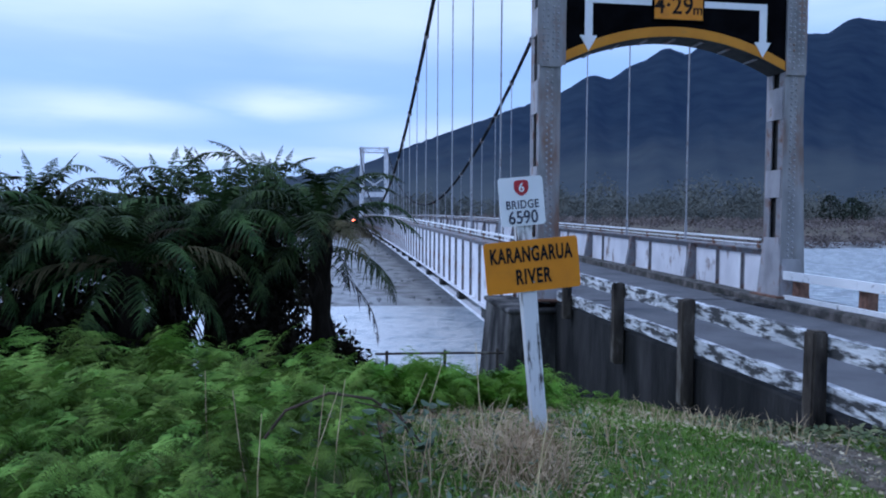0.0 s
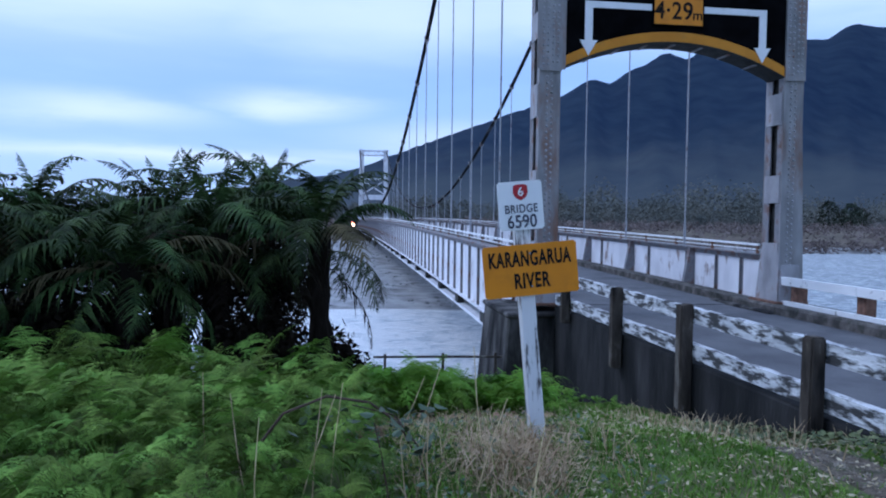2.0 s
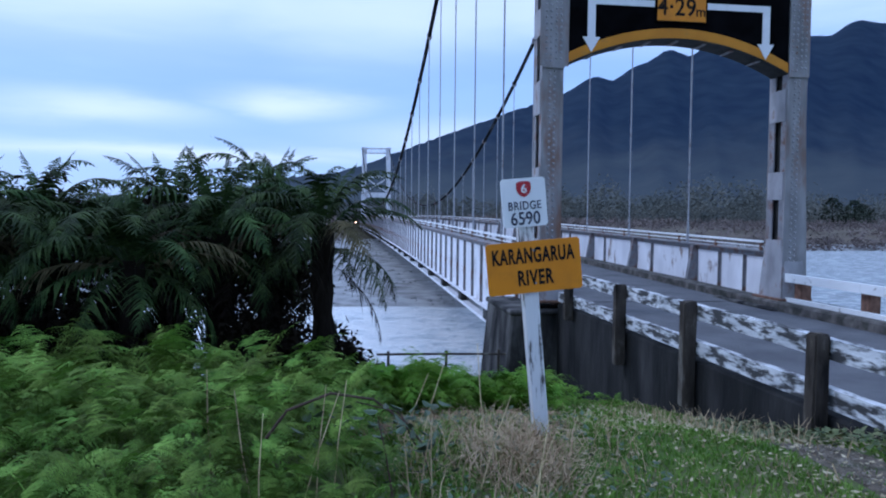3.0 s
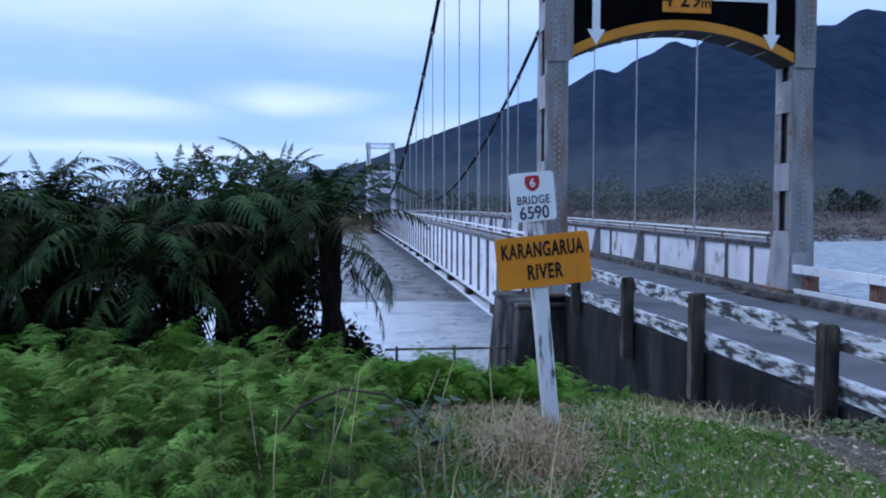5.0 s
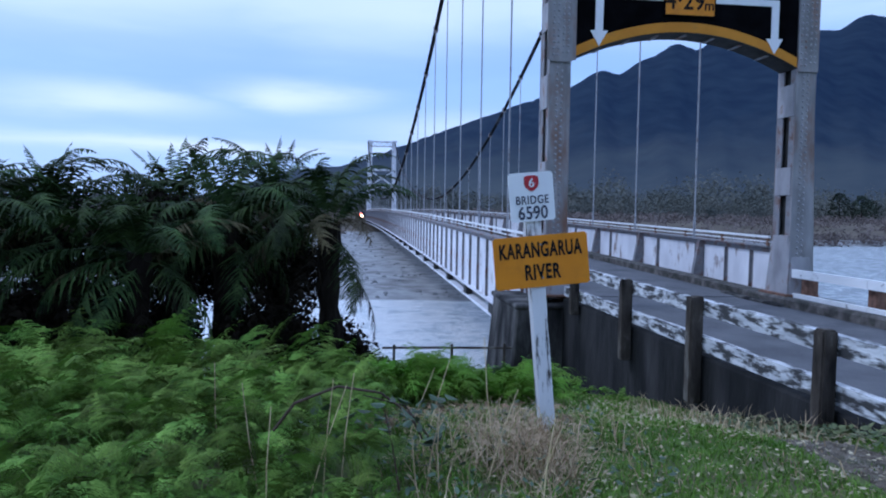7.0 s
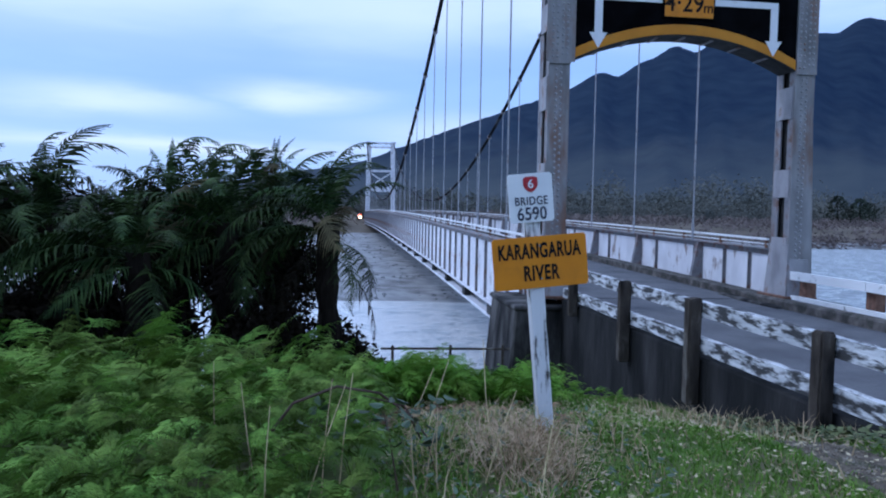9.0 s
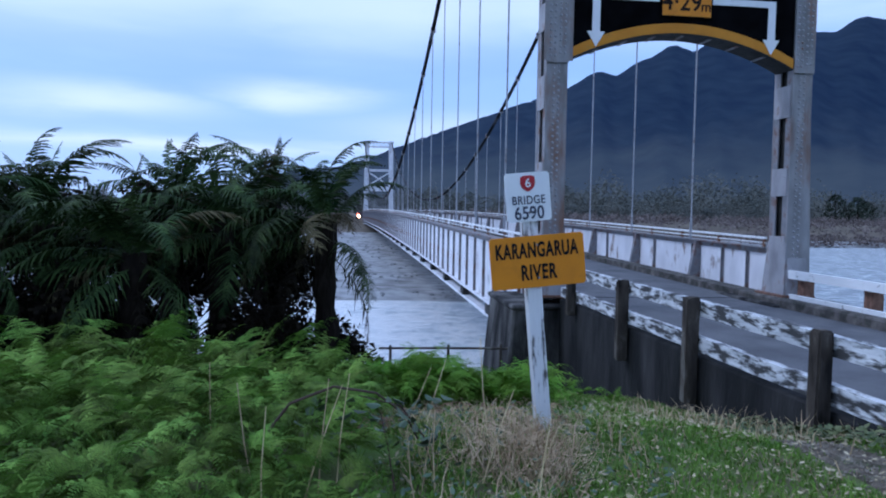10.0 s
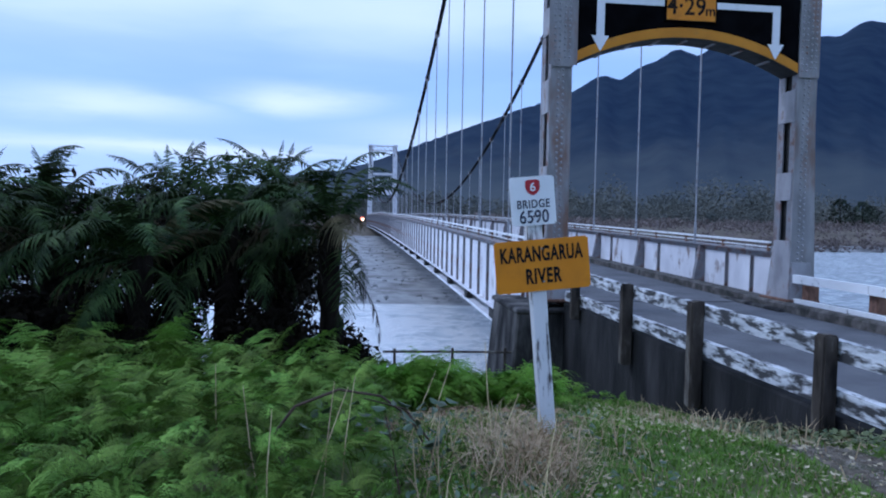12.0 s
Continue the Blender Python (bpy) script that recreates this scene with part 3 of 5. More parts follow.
        for sx in (-0.27, 0.27):
            box(bm, x + sx - 0.05, x + sx + 0.05, T0 - 0.18, T0 + d, -0.14, -0.03)
        part("shoe", bm, M_RUST, leg, "rusted base shoe")
    return leg


def bmesh_of(fill):
    bm = bmesh.new()
    fill(bm)
    return bm


def arch_z(x, lift=0.0):
    u = (x - (LEGL + LEGR) / 2) / 2.25
    return 4.45 + 0.565 * (1 - u * u) + lift


def strip(bm, xs, lo, hi, y0, y1):
    """A slab between two curves of x, from y0 to y1."""
    rows = [[bm.verts.new((x, y, f(x))) for y, f in ((y0, lo), (y0, hi), (y1, hi), (y1, lo))] for x in xs]
    for a, b in zip(rows, rows[1:]):
        for k in range(4):
            bm.faces.new((a[k], a[(k + 1) % 4], b[(k + 1) % 4], b[k]))
    bm.faces.new(rows[0])
    bm.faces.new(rows[-1])


near_tower = thing("bridge_tower", "riveted grey steel portal tower with rust and black arched sign", "bridge tower")
TOP0 = 18.6
tower_leg(near_tower, LEGL, TOP0, True, 1)
tower_leg(near_tower, LEGR, TOP0, True, -1)
xa, xb = LEGL + 0.215, LEGR - 0.215
xs = [xa + (xb - xa) * i / 32 for i in range(33)]
bm = bmesh.new()
strip(bm, xs, lambda x: arch_z(x, 0.006), lambda x: 6.9, T0 - 0.09, T0 - 0.03)
portal = part("portal_panel", bm, M_BLACK, near_tower, "black painted arched portal panel")
bm = bmesh.new()
strip(bm, xs, lambda x: arch_z(x), lambda x: arch_z(x, 0.185), T0 - 0.105, T0 - 0.092)
part("arch_band", bm, M_YELLOW, portal, "yellow band along the arch")
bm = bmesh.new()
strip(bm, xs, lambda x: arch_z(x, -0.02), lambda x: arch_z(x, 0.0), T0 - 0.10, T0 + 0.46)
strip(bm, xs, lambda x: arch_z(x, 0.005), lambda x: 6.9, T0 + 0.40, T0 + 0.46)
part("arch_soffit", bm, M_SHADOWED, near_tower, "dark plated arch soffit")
for i in range(1, 8):
    bm = bmesh.new()
    x = xa + (xb - xa) * i / 8
    beam(bm, (x, T0 - 0.02, arch_z(x, -0.03)), (x, T0 + 0.4, arch_z(x, -0.03)), 0.07, 0.02)
    part("soffit_rib", bm, M_STEEL_G, near_tower)


def arrow(x, z_top, z_tip, x_box):
    bm = bmesh.new()
    y0, y1 = T0 - 0.112, T0 - 0.094
    box(bm, x - 0.075, x + 0.075, y0, y1, z_tip + 0.27, z_top)
    lo, hi = sorted((x + (0.075 if x_box > x else -0.075), x_box))
    box(bm, lo, hi, y0, y1, z_top - 0.12, z_top)
    a = [bm.verts.new((x + dx, y0 - 0.002, z_tip + dz)) for dx, dz in ((0, 0), (0.17, 0.29), (-0.17, 0.29))]
    b = [bm.verts.new((x + dx, y1, z_tip + dz)) for dx, dz in ((0, 0), (0.17, 0.29), (-0.17, 0.29))]
    bm.faces.new(a)
    bm.faces.new(b[::-1])
    for k in range(3):
        bm.faces.new((a[k], a[(k + 1) % 3], b[(k + 1) % 3], b[k]))
    return part("arrow", bm, M_WHITE, portal, "white downward arrow")


arrow(4.66, 5.70, 4.68, 5.92)
arrow(8.18, 5.70, 4.68, 6.92)
bm = bmesh.new()
box(bm, 5.90, 6.94, T0 - 0.15, T0 - 0.10, 5.29, 5.85, 0.008)
height_sign = part("height_sign", bm, M_BLACK, near_tower, "yellow height limit plate with black rim")
bm = bmesh.new()
box(bm, 5.935, 6.905, T0 - 0.156, T0 - 0.145, 5.325, 5.815)
part("plate", bm, M_YELLOW2, height_sign)
writing("lettering", "4·29", 0.46, M_TEXT, height_sign, pose(6.32, T0 - 0.160, 5.57, 90, 0, 0), 1.05, 0.92)
writing("lettering", "m", 0.27, M_TEXT, height_sign, pose(6.80, T0 - 0.160, 5.51, 90, 0, 0))
bm = bmesh.new()
for z in (9.6, 13.8, 17.6):
    box(bm, XL + 0.2, XR - 0.2, T0, T0 + 0.5, z, z + 0.7)
for z0, z1 in ((10.4, 13.7), (14.6, 17.5)):
    beam(bm, (XL + 0.2, T0 + 0.3, z0), (XR - 0.2, T0 + 0.3, z1), 0.16)
    beam(bm, (XR - 0.2, T0 + 0.2, z0), (XL + 0.2, T0 + 0.2, z1), 0.16)
part("cross_brace", bm, M_STEEL_G, near_tower)

far_tower = thing("bridge_tower", "pale grey steel portal tower at the far end of the bridge", "bridge tower")
for s, x in ((1, XL + 0.35), (-1, XR - 0.05)):
    bm = bmesh.new()
    beam(bm, (x - s * 0.15, T1, -3.5), (x + s * 0.1, T1, 13.7), 0.42, 0.8)
    box(bm, x - 0.4, x + 0.4, T1 - 0.5, T1 + 0.5, 13.6, 13.9)
    part("leg", bm, M_STEEL_W, far_tower)
bm = bmesh.new()
xl, xr = XL + 0.45, XR - 0.15
for z in (12.75, 13.6):
    box(bm, xl, xr, T1 - 0.2, T1 + 0.2, z, z + 0.22)
for i in range(5):
    x = xl + (xr - xl) * i / 5
    beam(bm, (x, T1, 12.9), (x + (xr - xl) / 10, T1, 13.7), 0.12)
    beam(bm, (x + (xr - xl) / 10, T1, 13.7), (x + (xr - xl) / 5, T1, 12.9), 0.12)
part("top_lattice", bm, M_STEEL_W, far_tower)
bm = bmesh.new()
box(bm, xl, xr, T1 - 0.2, T1 + 0.2, 8.35, 8.75)
box(bm, xl, xr, T1 - 0.2, T1 + 0.2, 4.7, 5.6)
for z0, z1 in ((5.6, 8.35),):
    beam(bm, (xl, T1 + 0.05, z0), (xr, T1 + 0.05, z1), 0.2)
    beam(bm, (xr, T1 - 0.05, z0), (xl, T1 - 0.05, z1), 0.2)
part("cross_brace", bm, M_STEEL_W, far_tower)

# ---------------------------------------------------------------- stiffening girders and deck
PANEL, FIRST = 3.955, 18.13
HANG = [FIRST + PANEL * k for k in range(30)]


def camber(y):
    u = min(1.0, max(0.0, (y - T0) / (T1 - T0)))
    return 0.42 * 4 * u * (1 - u)


def ribbon(bm, x0, x1, z0, z1, y0, y1, n=40):
    """A bar that follows the deck's camber."""
    rows = []
    for i in range(n + 1):
        y = y0 + (y1 - y0) * i / n
        c = camber(y)
        rows.append([bm.verts.new((x, y, z + c)) for x, z in ((x0, z0), (x1, z0), (x1, z1), (x0, z1))])
    for a, b in zip(rows, rows[1:]):
        for k in range(4):
            bm.faces.new((a[k], a[(k + 1) % 4], b[(k + 1) % 4], b[k]))
    bm.faces.new(rows[0])
    bm.faces.new(rows[-1])


deck = thing("bridge_deck", "long white steel girder bridge deck with rusty stiffeners and handrails", "bridge")
bm = bmesh.new()
ribbon(bm, 4.1, 8.85, ROADZ - 0.2, ROADZ, T0 + 1.2, T1)
part("deck_slab", bm, M_ROAD, deck, "grey asphalt bridge deck")
for x0, x1 in ((4.1, 4.45), (8.5, 8.95)):
    bm = bmesh.new()
    ribbon(bm, x0, x1, ROADZ, -0.05, T0 + 1.1, T1)
    part("deck_kerb", bm, M_KERB, deck, "dark timber kerb")
GL, GR = 3.74, 9.25
for s, x in ((-1, GL), (1, GR)):
    bm = bmesh.new()
    ribbon(bm, x - 0.008, x + 0.008, -0.78, 0.84, T0 + 1.45, T1)
    girder = part("girder", bm, M_STEEL_W, deck, "white plate girder with rust stains")
    bm = bmesh.new()
    ribbon(bm, x - 0.15, x + 0.15, 0.84, 0.875, T0 + 1.45, T1)
    ribbon(bm, x - 0.04, x + 0.11, 0.73, 0.835, T0 + 1.45, T1)
    part("top_flange", bm, M_STEEL_G, girder)
    bm = bmesh.new()
    ribbon(bm, x - 0.14, x + 0.14, -0.80, -0.77, T0 + 1.45, T1)
    part("bottom_flange", bm, M_STEEL_W, girder)
    bm = bmesh.new()
    ribbon(bm, x - 0.10, x + 0.10, -1.16, -1.08, T0 + 4.4, T1)
    part("lower_chord", bm, M_STEEL_W, girder)
    # web stiffeners, three to a panel
    proto = None
    rows = [T0 + 1.55 + PANEL / 3 * k for k in range(94)] if s < 0 else [15.8] + [y + d for y in [FIRST - PANEL] + HANG for d in (0.35, 2.75) if 16 < y + d < T1]
    for y in rows:
        m = Matrix.Translation((x, y, camber(y)))
        if proto is None:
            bm = bmesh.new()
            box(bm, -0.075, 0.075, -0.012, 0.012, -0.765, 0.735)
            box(bm, -0.022, 0.022, -0.055, 0.055, -0.765, 0.735)
            proto = part("stiffener", bm, M_STEEL_G, girder)
            proto.matrix_basis = m
        else:
            share(proto, m)
    # brackets at the hangers, and the ends of the floor beams
    proto = None
    for y in HANG:
        m = Matrix.Translation((x, y, camber(y)))
        if proto is None:
            bm = bmesh.new()
            vs = box(bm, min(0, -s * 0.32), max(0, -s * 0.32), -0.06, 0.06, -0.15, 0.86)
            for v in vs:
                if v.co.z > 0 and abs(v.co.x) > 0.1:
                    v.co.x *= 0.45
            proto = part("bracket", bm, M_STEEL_G, girder, "tapered grey steel bracket")
            proto.matrix_basis = m
        else:
            share(proto, m)
    # handrail on the flange
    bm = bmesh.new()
    ribbon(bm, x - s * 0.06 - 0.03, x - s * 0.06 + 0.03, 1.045, 1.09, T0 + 1.45, T1)
    ribbon(bm, x - s * 0.06 - 0.012, x - s * 0.06 + 0.012, 0.95, 0.975, T0 + 1.45, T1)
    handrail = part("handrail", bm, M_RAIL_W, deck, "white pipe handrail")
    proto = None
    for k in range(63):
        y = T0 + 1.5 + PANEL / 2 * k
        m = Matrix.Translation((x - s * 0.06, y, camber(y)))
        if proto is None:
            bm = bmesh.new()
            box(bm, -0.025, 0.025, -0.03, 0.03, 0.87, 1.05)
            proto = part("rail_post", bm, M_RUST, handrail)
            proto.matrix_basis = m
        else:
            share(proto, m)
proto = None
for y in HANG:
    m = Matrix.Translation((0, y, camber(y)))
    if proto is None:
        bm = bmesh.new()
        box(bm, 3.62, 9.37, -0.11, 0.11, -1.08, -1.05)
        box(bm, 3.62, 9.37, -0.11, 0.11, -0.80, -0.78)
        box(bm, 3.64, 9.35, -0.02, 0.02, -1.05, -0.80)
        proto = part("floor_beam", bm, M_STEEL_G, deck, "grey steel floor beam")
        proto.matrix_basis = m
    else:
        share(proto, m)

for x0, x1 in ((3.61, 3.80), (9.19, 9.38)):
    proto = None
    for y in HANG:
        m = Matrix.Translation((0, y, camber(y)))
        if proto is None:
            bm = bmesh.new()
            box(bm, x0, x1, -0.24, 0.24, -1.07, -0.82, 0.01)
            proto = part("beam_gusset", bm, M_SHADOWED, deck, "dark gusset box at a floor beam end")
            proto.matrix_basis = m
        else:
            share(proto, m)

# ---------------------------------------------------------------- cables and hangers
MID = (T0 + T1) / 2


def cable_z(y):
    d = y - MID
    return 2.55 + (0.00418 if d < 0 else 0.0029) * d * d


for x in (XL, XR):
    c = thing("suspension_cable", "black tarred main cable with thin steel hangers", "cable", group="main cables of the bridge")
    bm = bmesh.new()
    pts = [(x, T0 + 0.3 + (T1 - T0 - 0.3) * i / 70, cable_z(T0 + 0.3 + (T1 - T0 - 0.3) * i / 70)) for i in range(71)]
    tube(bm, pts, 0.088, 8)
    part("cable", bm, M_CABLE, c, smooth=True)
    bm = bmesh.new()
    tube(bm, [(x, T0 + 0.3, TOP0 - 0.1), (x, T0 - 46, -0.5)], 0.088, 8)
    part("backstay", bm, M_CABLE, c)
    for k, y in enumerate(HANG):
        zt, zb = cable_z(y), 0.86 + camber(y)
        if zt < zb + 0.2:
            continue
        bm = bmesh.new()
        jit = 0.03 * noise.noise((k, x, 0))
        tube(bm, [(x + jit, y, zt), (x, y, zb + 0.55)], 0.021, 6)
        tube(bm, [(x, y, zb + 0.56), (x, y, zb + 0.01)], 0.032, 6)
        h = part("hanger", bm, M_HANGER, c)
        bm = bmesh.new()
        box(bm, x + jit - 0.11, x + jit + 0.11, y - 0.08, y + 0.08, zt - 0.13, zt + 0.11, 0.02)
        part("clamp", bm, M_STEEL_G, h, "steel cable clamp")

# ---------------------------------------------------------------- route sign on its leaning post
sign = thing("bridge_sign", "leaning white post with yellow name board and white number board", "road sign", pose(1.483, 5.22, -0.005, 0, -5.5, 0))
bm = bmesh.new()
box(bm, -0.057, 0.057, 0.0, 0.095, -0.3, 1.80, 0.008)
part("post", bm, M_SIGNPOST, sign, "white timber post with peeling paint")


def board(name, cx, cz, w, h, mat, label):
    bm = bmesh.new()
    vs = box(bm, cx - w / 2, cx + w / 2, -0.022, -0.004, cz - h / 2, cz + h / 2)
    vert = [e for e in bm.edges if abs(e.verts[0].co.y - e.verts[1].co.y) > 0.01]
    bmesh.ops.bevel(bm, geom=vert, offset=0.012, segments=3, affect="EDGES")
    b = part(name, bm, mat, sign, label)
    for dz in (-h * 0.32, h * 0.32):
        bm = bmesh.new()
        bmesh.ops.create_cone(bm, cap_ends=True, segments=8, radius1=0.009, radius2=0.007, depth=0.008, matrix=pose(cx - 0.0, -0.0255, cz + dz, 90))
        part("bolt", bm, M_STEEL_G, b)
    return b


yb = board("name_board", 0.035, 1.240, 0.700, 0.375, M_YELLOW2, "faded yellow board with black river name")
writing("lettering", "KARANGARUA", 0.150, M_TEXT, yb, pose(0.030, -0.0245, 1.320, 90, 0, 0), 1.12, 0.56, 0.030)
writing("lettering", "RIVER", 0.150, M_TEXT, yb, pose(0.035, -0.0245, 1.158, 90, 0, 0), 1.12, 0.63, 0.030)
wb = board("number_board", -0.004, 1.709, 0.328, 0.352, M_WHITE, "white board with bridge number and red route shield")
writing("lettering", "BRIDGE", 0.085, M_TEXT_W, wb, pose(-0.004, -0.0245, 1.684, 90, 0, 0), 1.12, 0.78)
writing("lettering", "6590", 0.130, M_TEXT_W, wb, pose(-0.004, -0.0245, 1.590, 90, 0, 0), 1.05, 0.82)
bm = bmesh.new()
out = [(-0.052, 0.046), (-0.028, 0.056), (0.028, 0.056), (0.052, 0.046), (0.054, 0.0), (0.044, -0.028), (0.022, -0.048), (0.0, -0.058), (-0.022, -0.048), (-0.044, -0.028), (-0.054, 0.0)]
a = [bm.verts.new((x - 0.002, -0.027, z + 1.806)) for x, z in out]
b = [bm.verts.new((x - 0.002, -0.021, z + 1.806)) for x, z in out]
bm.faces.new(a)
bm.faces.new(b[::-1])
for k in range(len(out)):
    bm.faces.new((a[k], a[(k + 1) % len(out)], b[(k + 1) % len(out)], b[k]))
part("shield", bm, M_RED, wb, "red route shield")
writing("lettering", "6", 0.088, M_WHITE, wb, pose(-0.002, -0.0290, 1.806, 90, 0, 0))

# ---------------------------------------------------------------- pipe fence on the bank
fence = thing("pipe_fence", "low dark pipe fence on the river bank", "fence")
bm = bmesh.new()
tube(bm, [(0.50, 10.0, -0.31), (1.2, 10.0, -0.315), (2.3, 10.0, -0.33)], 0.016, 8)
part("rail", bm, M_POST, fence)
for x in (0.66, 1.46, 2.2):
    bm = bmesh.new()
    tube(bm, [(x, 10.0, -1.4), (x, 10.0, -0.27)], 0.02, 8)
    part("post", bm, M_POST, fence)

# ---------------------------------------------------------------- vehicle on the far bank
car = thing("car", "dark parked car with its lights on beside the far bridge end", "car", pose(3.5, 139.8, ground_z(3.5, 139.8) + 0.02, 0, 0, 4))
bm = bmesh.new()
box(bm, -0.85, 0.85, -2.1, 2.1, 0.30, 0.85, 0.12)
vs = box(bm, -0.75, 0.75, -1.0, 1.7, 0.85, 1.45)
for v in vs:
    if v.co.z > 1.2:
        v.co.x *= 0.8
        v.co.y = mixf(v.co.y, 0.3, 0.3)
part("body", bm, M_CARPAINT, car)
bm = bmesh.new()
vs = box(bm, -0.66, 0.66, -0.93, -0.90, 0.9, 1.38)
for v in vs:
    if v.co.z > 1.2:
        v.co.x *= 0.85
        v.co.y += 0.38
part("windscreen", bm, M_CARGLASS, car)
for x in (-0.62, 0.62):
    bm = bmesh.new()
    bmesh.ops.create_uvsphere(bm, u_segments=12, v_segments=8, radius=0.27, matrix=Matrix.LocRotScale((x, -2.08, 0.62), None, (1, 0.4, 1)))
    part("headlight", bm, M_GLASS_LAMP, car, "lit warm white headlight")
    bm = bmesh.new()
    bmesh.ops.create_uvsphere(bm, u_segments=10, v_segments=6, radius=0.3, matrix=Matrix.LocRotScale((x * 1.2, -2.02, 0.86), None, (1, 0.5, 0.8)))
    part("indicator", bm, M_AMBER, car, "lit orange indicator")
    for y in (-1.3, 1.3):
        bm = bmesh.new()
        bmesh.ops.create_cone(bm, cap_ends=True, segments=16, radius1=0.33, radius2=0.33, depth=0.2, matrix=pose(x * 1.25, y, 0.33, 0, 90, 0))
        part("wheel", bm, M_RUBBER, car)

# ---------------------------------------------------------------- stones on the gravel bar
rnd = random.Random(21)
vs, fs = [], []
for _ in range(1000):
    y = 41 + 75 * rnd.random() ** 1.6
    x = rnd.uniform(-0.35 * y, 10)
    z = ground_z(x, y)
    if z < WATER + 0.05:
        continue
    r = rnd.uniform(0.06, 0.26)
    i = len(vs)
    for k in range(5):
        a = 1.2566 * k + rnd.uniform(-0.3, 0.3)
        vs.append((x + r * math.cos(a), y + r * math.sin(a) * rnd.uniform(0.7, 1.1), z - 0.05))
    for k in range(5):
        a = 1.2566 * k + 0.6
        vs.append((x + 0.6 * r * math.cos(a), y + 0.6 * r * math.sin(a), z + r * rnd.uniform(0.35, 0.6)))
    fs.append(tuple(range(i + 5, i + 10)))
    fs += [(i + k, i + (k + 1) % 5, i + 5 + k) for k in range(5)] + [(i + (k + 1) % 5, i + 5 + (k + 1) % 5, i + 5 + k) for k in range(5)]
tagged(raw("river_stones", vs, fs, M_STONE), "grey boulders scattered on the gravel bar", "stones", kind="stuff")

# ---------------------------------------------------------------- far bank scrub and trees


def leaf_cloud(name, spots, per, leaf, material, label, cat):
    """Many bushes as clouds of small tilted leaf clumps. spots: x, y, z, radius, height."""
    vs, fs = [], []
    rnd = random.Random(name)
    for x, y, z, r, h in spots:
        for _ in range(per):
            u = rnd.uniform(-1, 1)
            a = rnd.uniform(0, 2 * math.pi)
            k = rnd.uniform(0.55, 1.0) * (1 + 0.25 * math.sin(3 * a + x))
            q = math.sqrt(1 - u * u)
            px, py, pz = x + r * k * q * math.cos(a), y + r * k * q * math.sin(a), z + h * 0.5 * (1 + u * k)
            s = leaf * rnd.uniform(0.5, 1.3)
            d1 = Vector((rnd.gauss(0, 1), rnd.gauss(0, 1), rnd.gauss(0, 0.7))).normalized() * s
            d2 = Vector((rnd.gauss(0, 1), rnd.gauss(0, 1), rnd.gauss(0, 1))).normalized() * s * 0.6
            c = Vector((px, py, pz))
            i = len(vs)
            vs += [c - d1, c - d2, c + d1, c + d2]
            fs.append((i, i + 1, i + 2, i + 3))
    ob = raw(name, [tuple(v) for v in vs], fs, material)
    return tagged(ob, label, cat, kind="stuff")


rnd = random.Random(5)
spots = []
for _ in range(1500):
    y = 119 + 130 * rnd.random() ** 1.7
    x = rnd.uniform(-0.75 * y, 1.0 * y)
    if -7.5 < x - 6.5 < 3.5:
        continue
    h = rnd.uniform(1.0, 2.6)
    spots.append((x, y, max(ground_z(x, y), WATER) - 0.2, rnd.uniform(1.2, 2.6), h))
leaf_cloud("far_scrub", spots, 60, 0.28, M_SCRUB_B, "brown leafless scrub along the far river bank", "scrub")
spots = []
for _ in range(420):
    y = rnd.uniform(165, 330)
    x = rnd.uniform(-0.6 * y, 0.95 * y)
    h = rnd.uniform(2.5, 6.5) * (0.7 + 0.5 * smooth(0.1, 0.6, x / y))
    spots.append((x, y, -0.8, h * rnd.uniform(0.35, 0.55), h))
leaf_cloud("far_woods", spots, 320, 0.32, M_SCRUB, "grey-green bush forest on the river flat", "trees")
spots = []
for _ in range(330):
    y = rnd.uniform(330, 700)
    x = rnd.uniform(-0.6 * y, 0.95 * y)
    h = rnd.uniform(9, 25) * (0.6 + 0.5 * smooth(0.0, 0.4, x / y))
    spots.append((x, y, -1.5, h * rnd.uniform(0.35, 0.6), h))
leaf_cloud("far_forest", spots, 420, 0.8, M_SCRUB, "dark forest below the mountains", "trees")


def conifer(x, y, h, r):
    t = thing("tree", "dark bushy tree on the far river flat", "tree", pose(x, y, -0.8), group="dark trees on the far bank")
    bm = bmesh.new()
    tube(bm, [(0, 0, -0.3), (0, 0, h * 0.5), (0, 0, h * 0.95)], lambda f: 0.25 * (1 - 0.9 * f), 8)
    part("trunk", bm, M_TRUNK, t)
    rn = random.Random(x)
    vs, fs = [], []
    for _ in range(420):
        f = rn.random() ** 0.8
        a = rn.uniform(0, 6.283)
        rr = r * (0.25 + 0.95 * math.sin(math.pi * min(1, f * 0.9 + 0.12)) * (0.75 + 0.25 * math.sin(4 * a + f * 9))) * rn.uniform(0.5, 1)
        c = Vector((rr * math.cos(a), rr * math.sin(a), h * (0.12 + 0.88 * f)))
        d1 = Vector((rn.gauss(0, 1), rn.gauss(0, 1), rn.gauss(0, 0.6))).normalized() * 0.42
        d2 = Vector((rn.gauss(0, 1), rn.gauss(0, 1), rn.gauss(0, 1))).normalized() * 0.26
        i = len(vs)
        vs += [tuple(c - d1), tuple(c - d2), tuple(c + d1), tuple(c + d2)]
        fs.append((i, i + 1, i + 2, i + 3))
    raw("crown", vs, fs, M_DARKTREE, t)
    return t


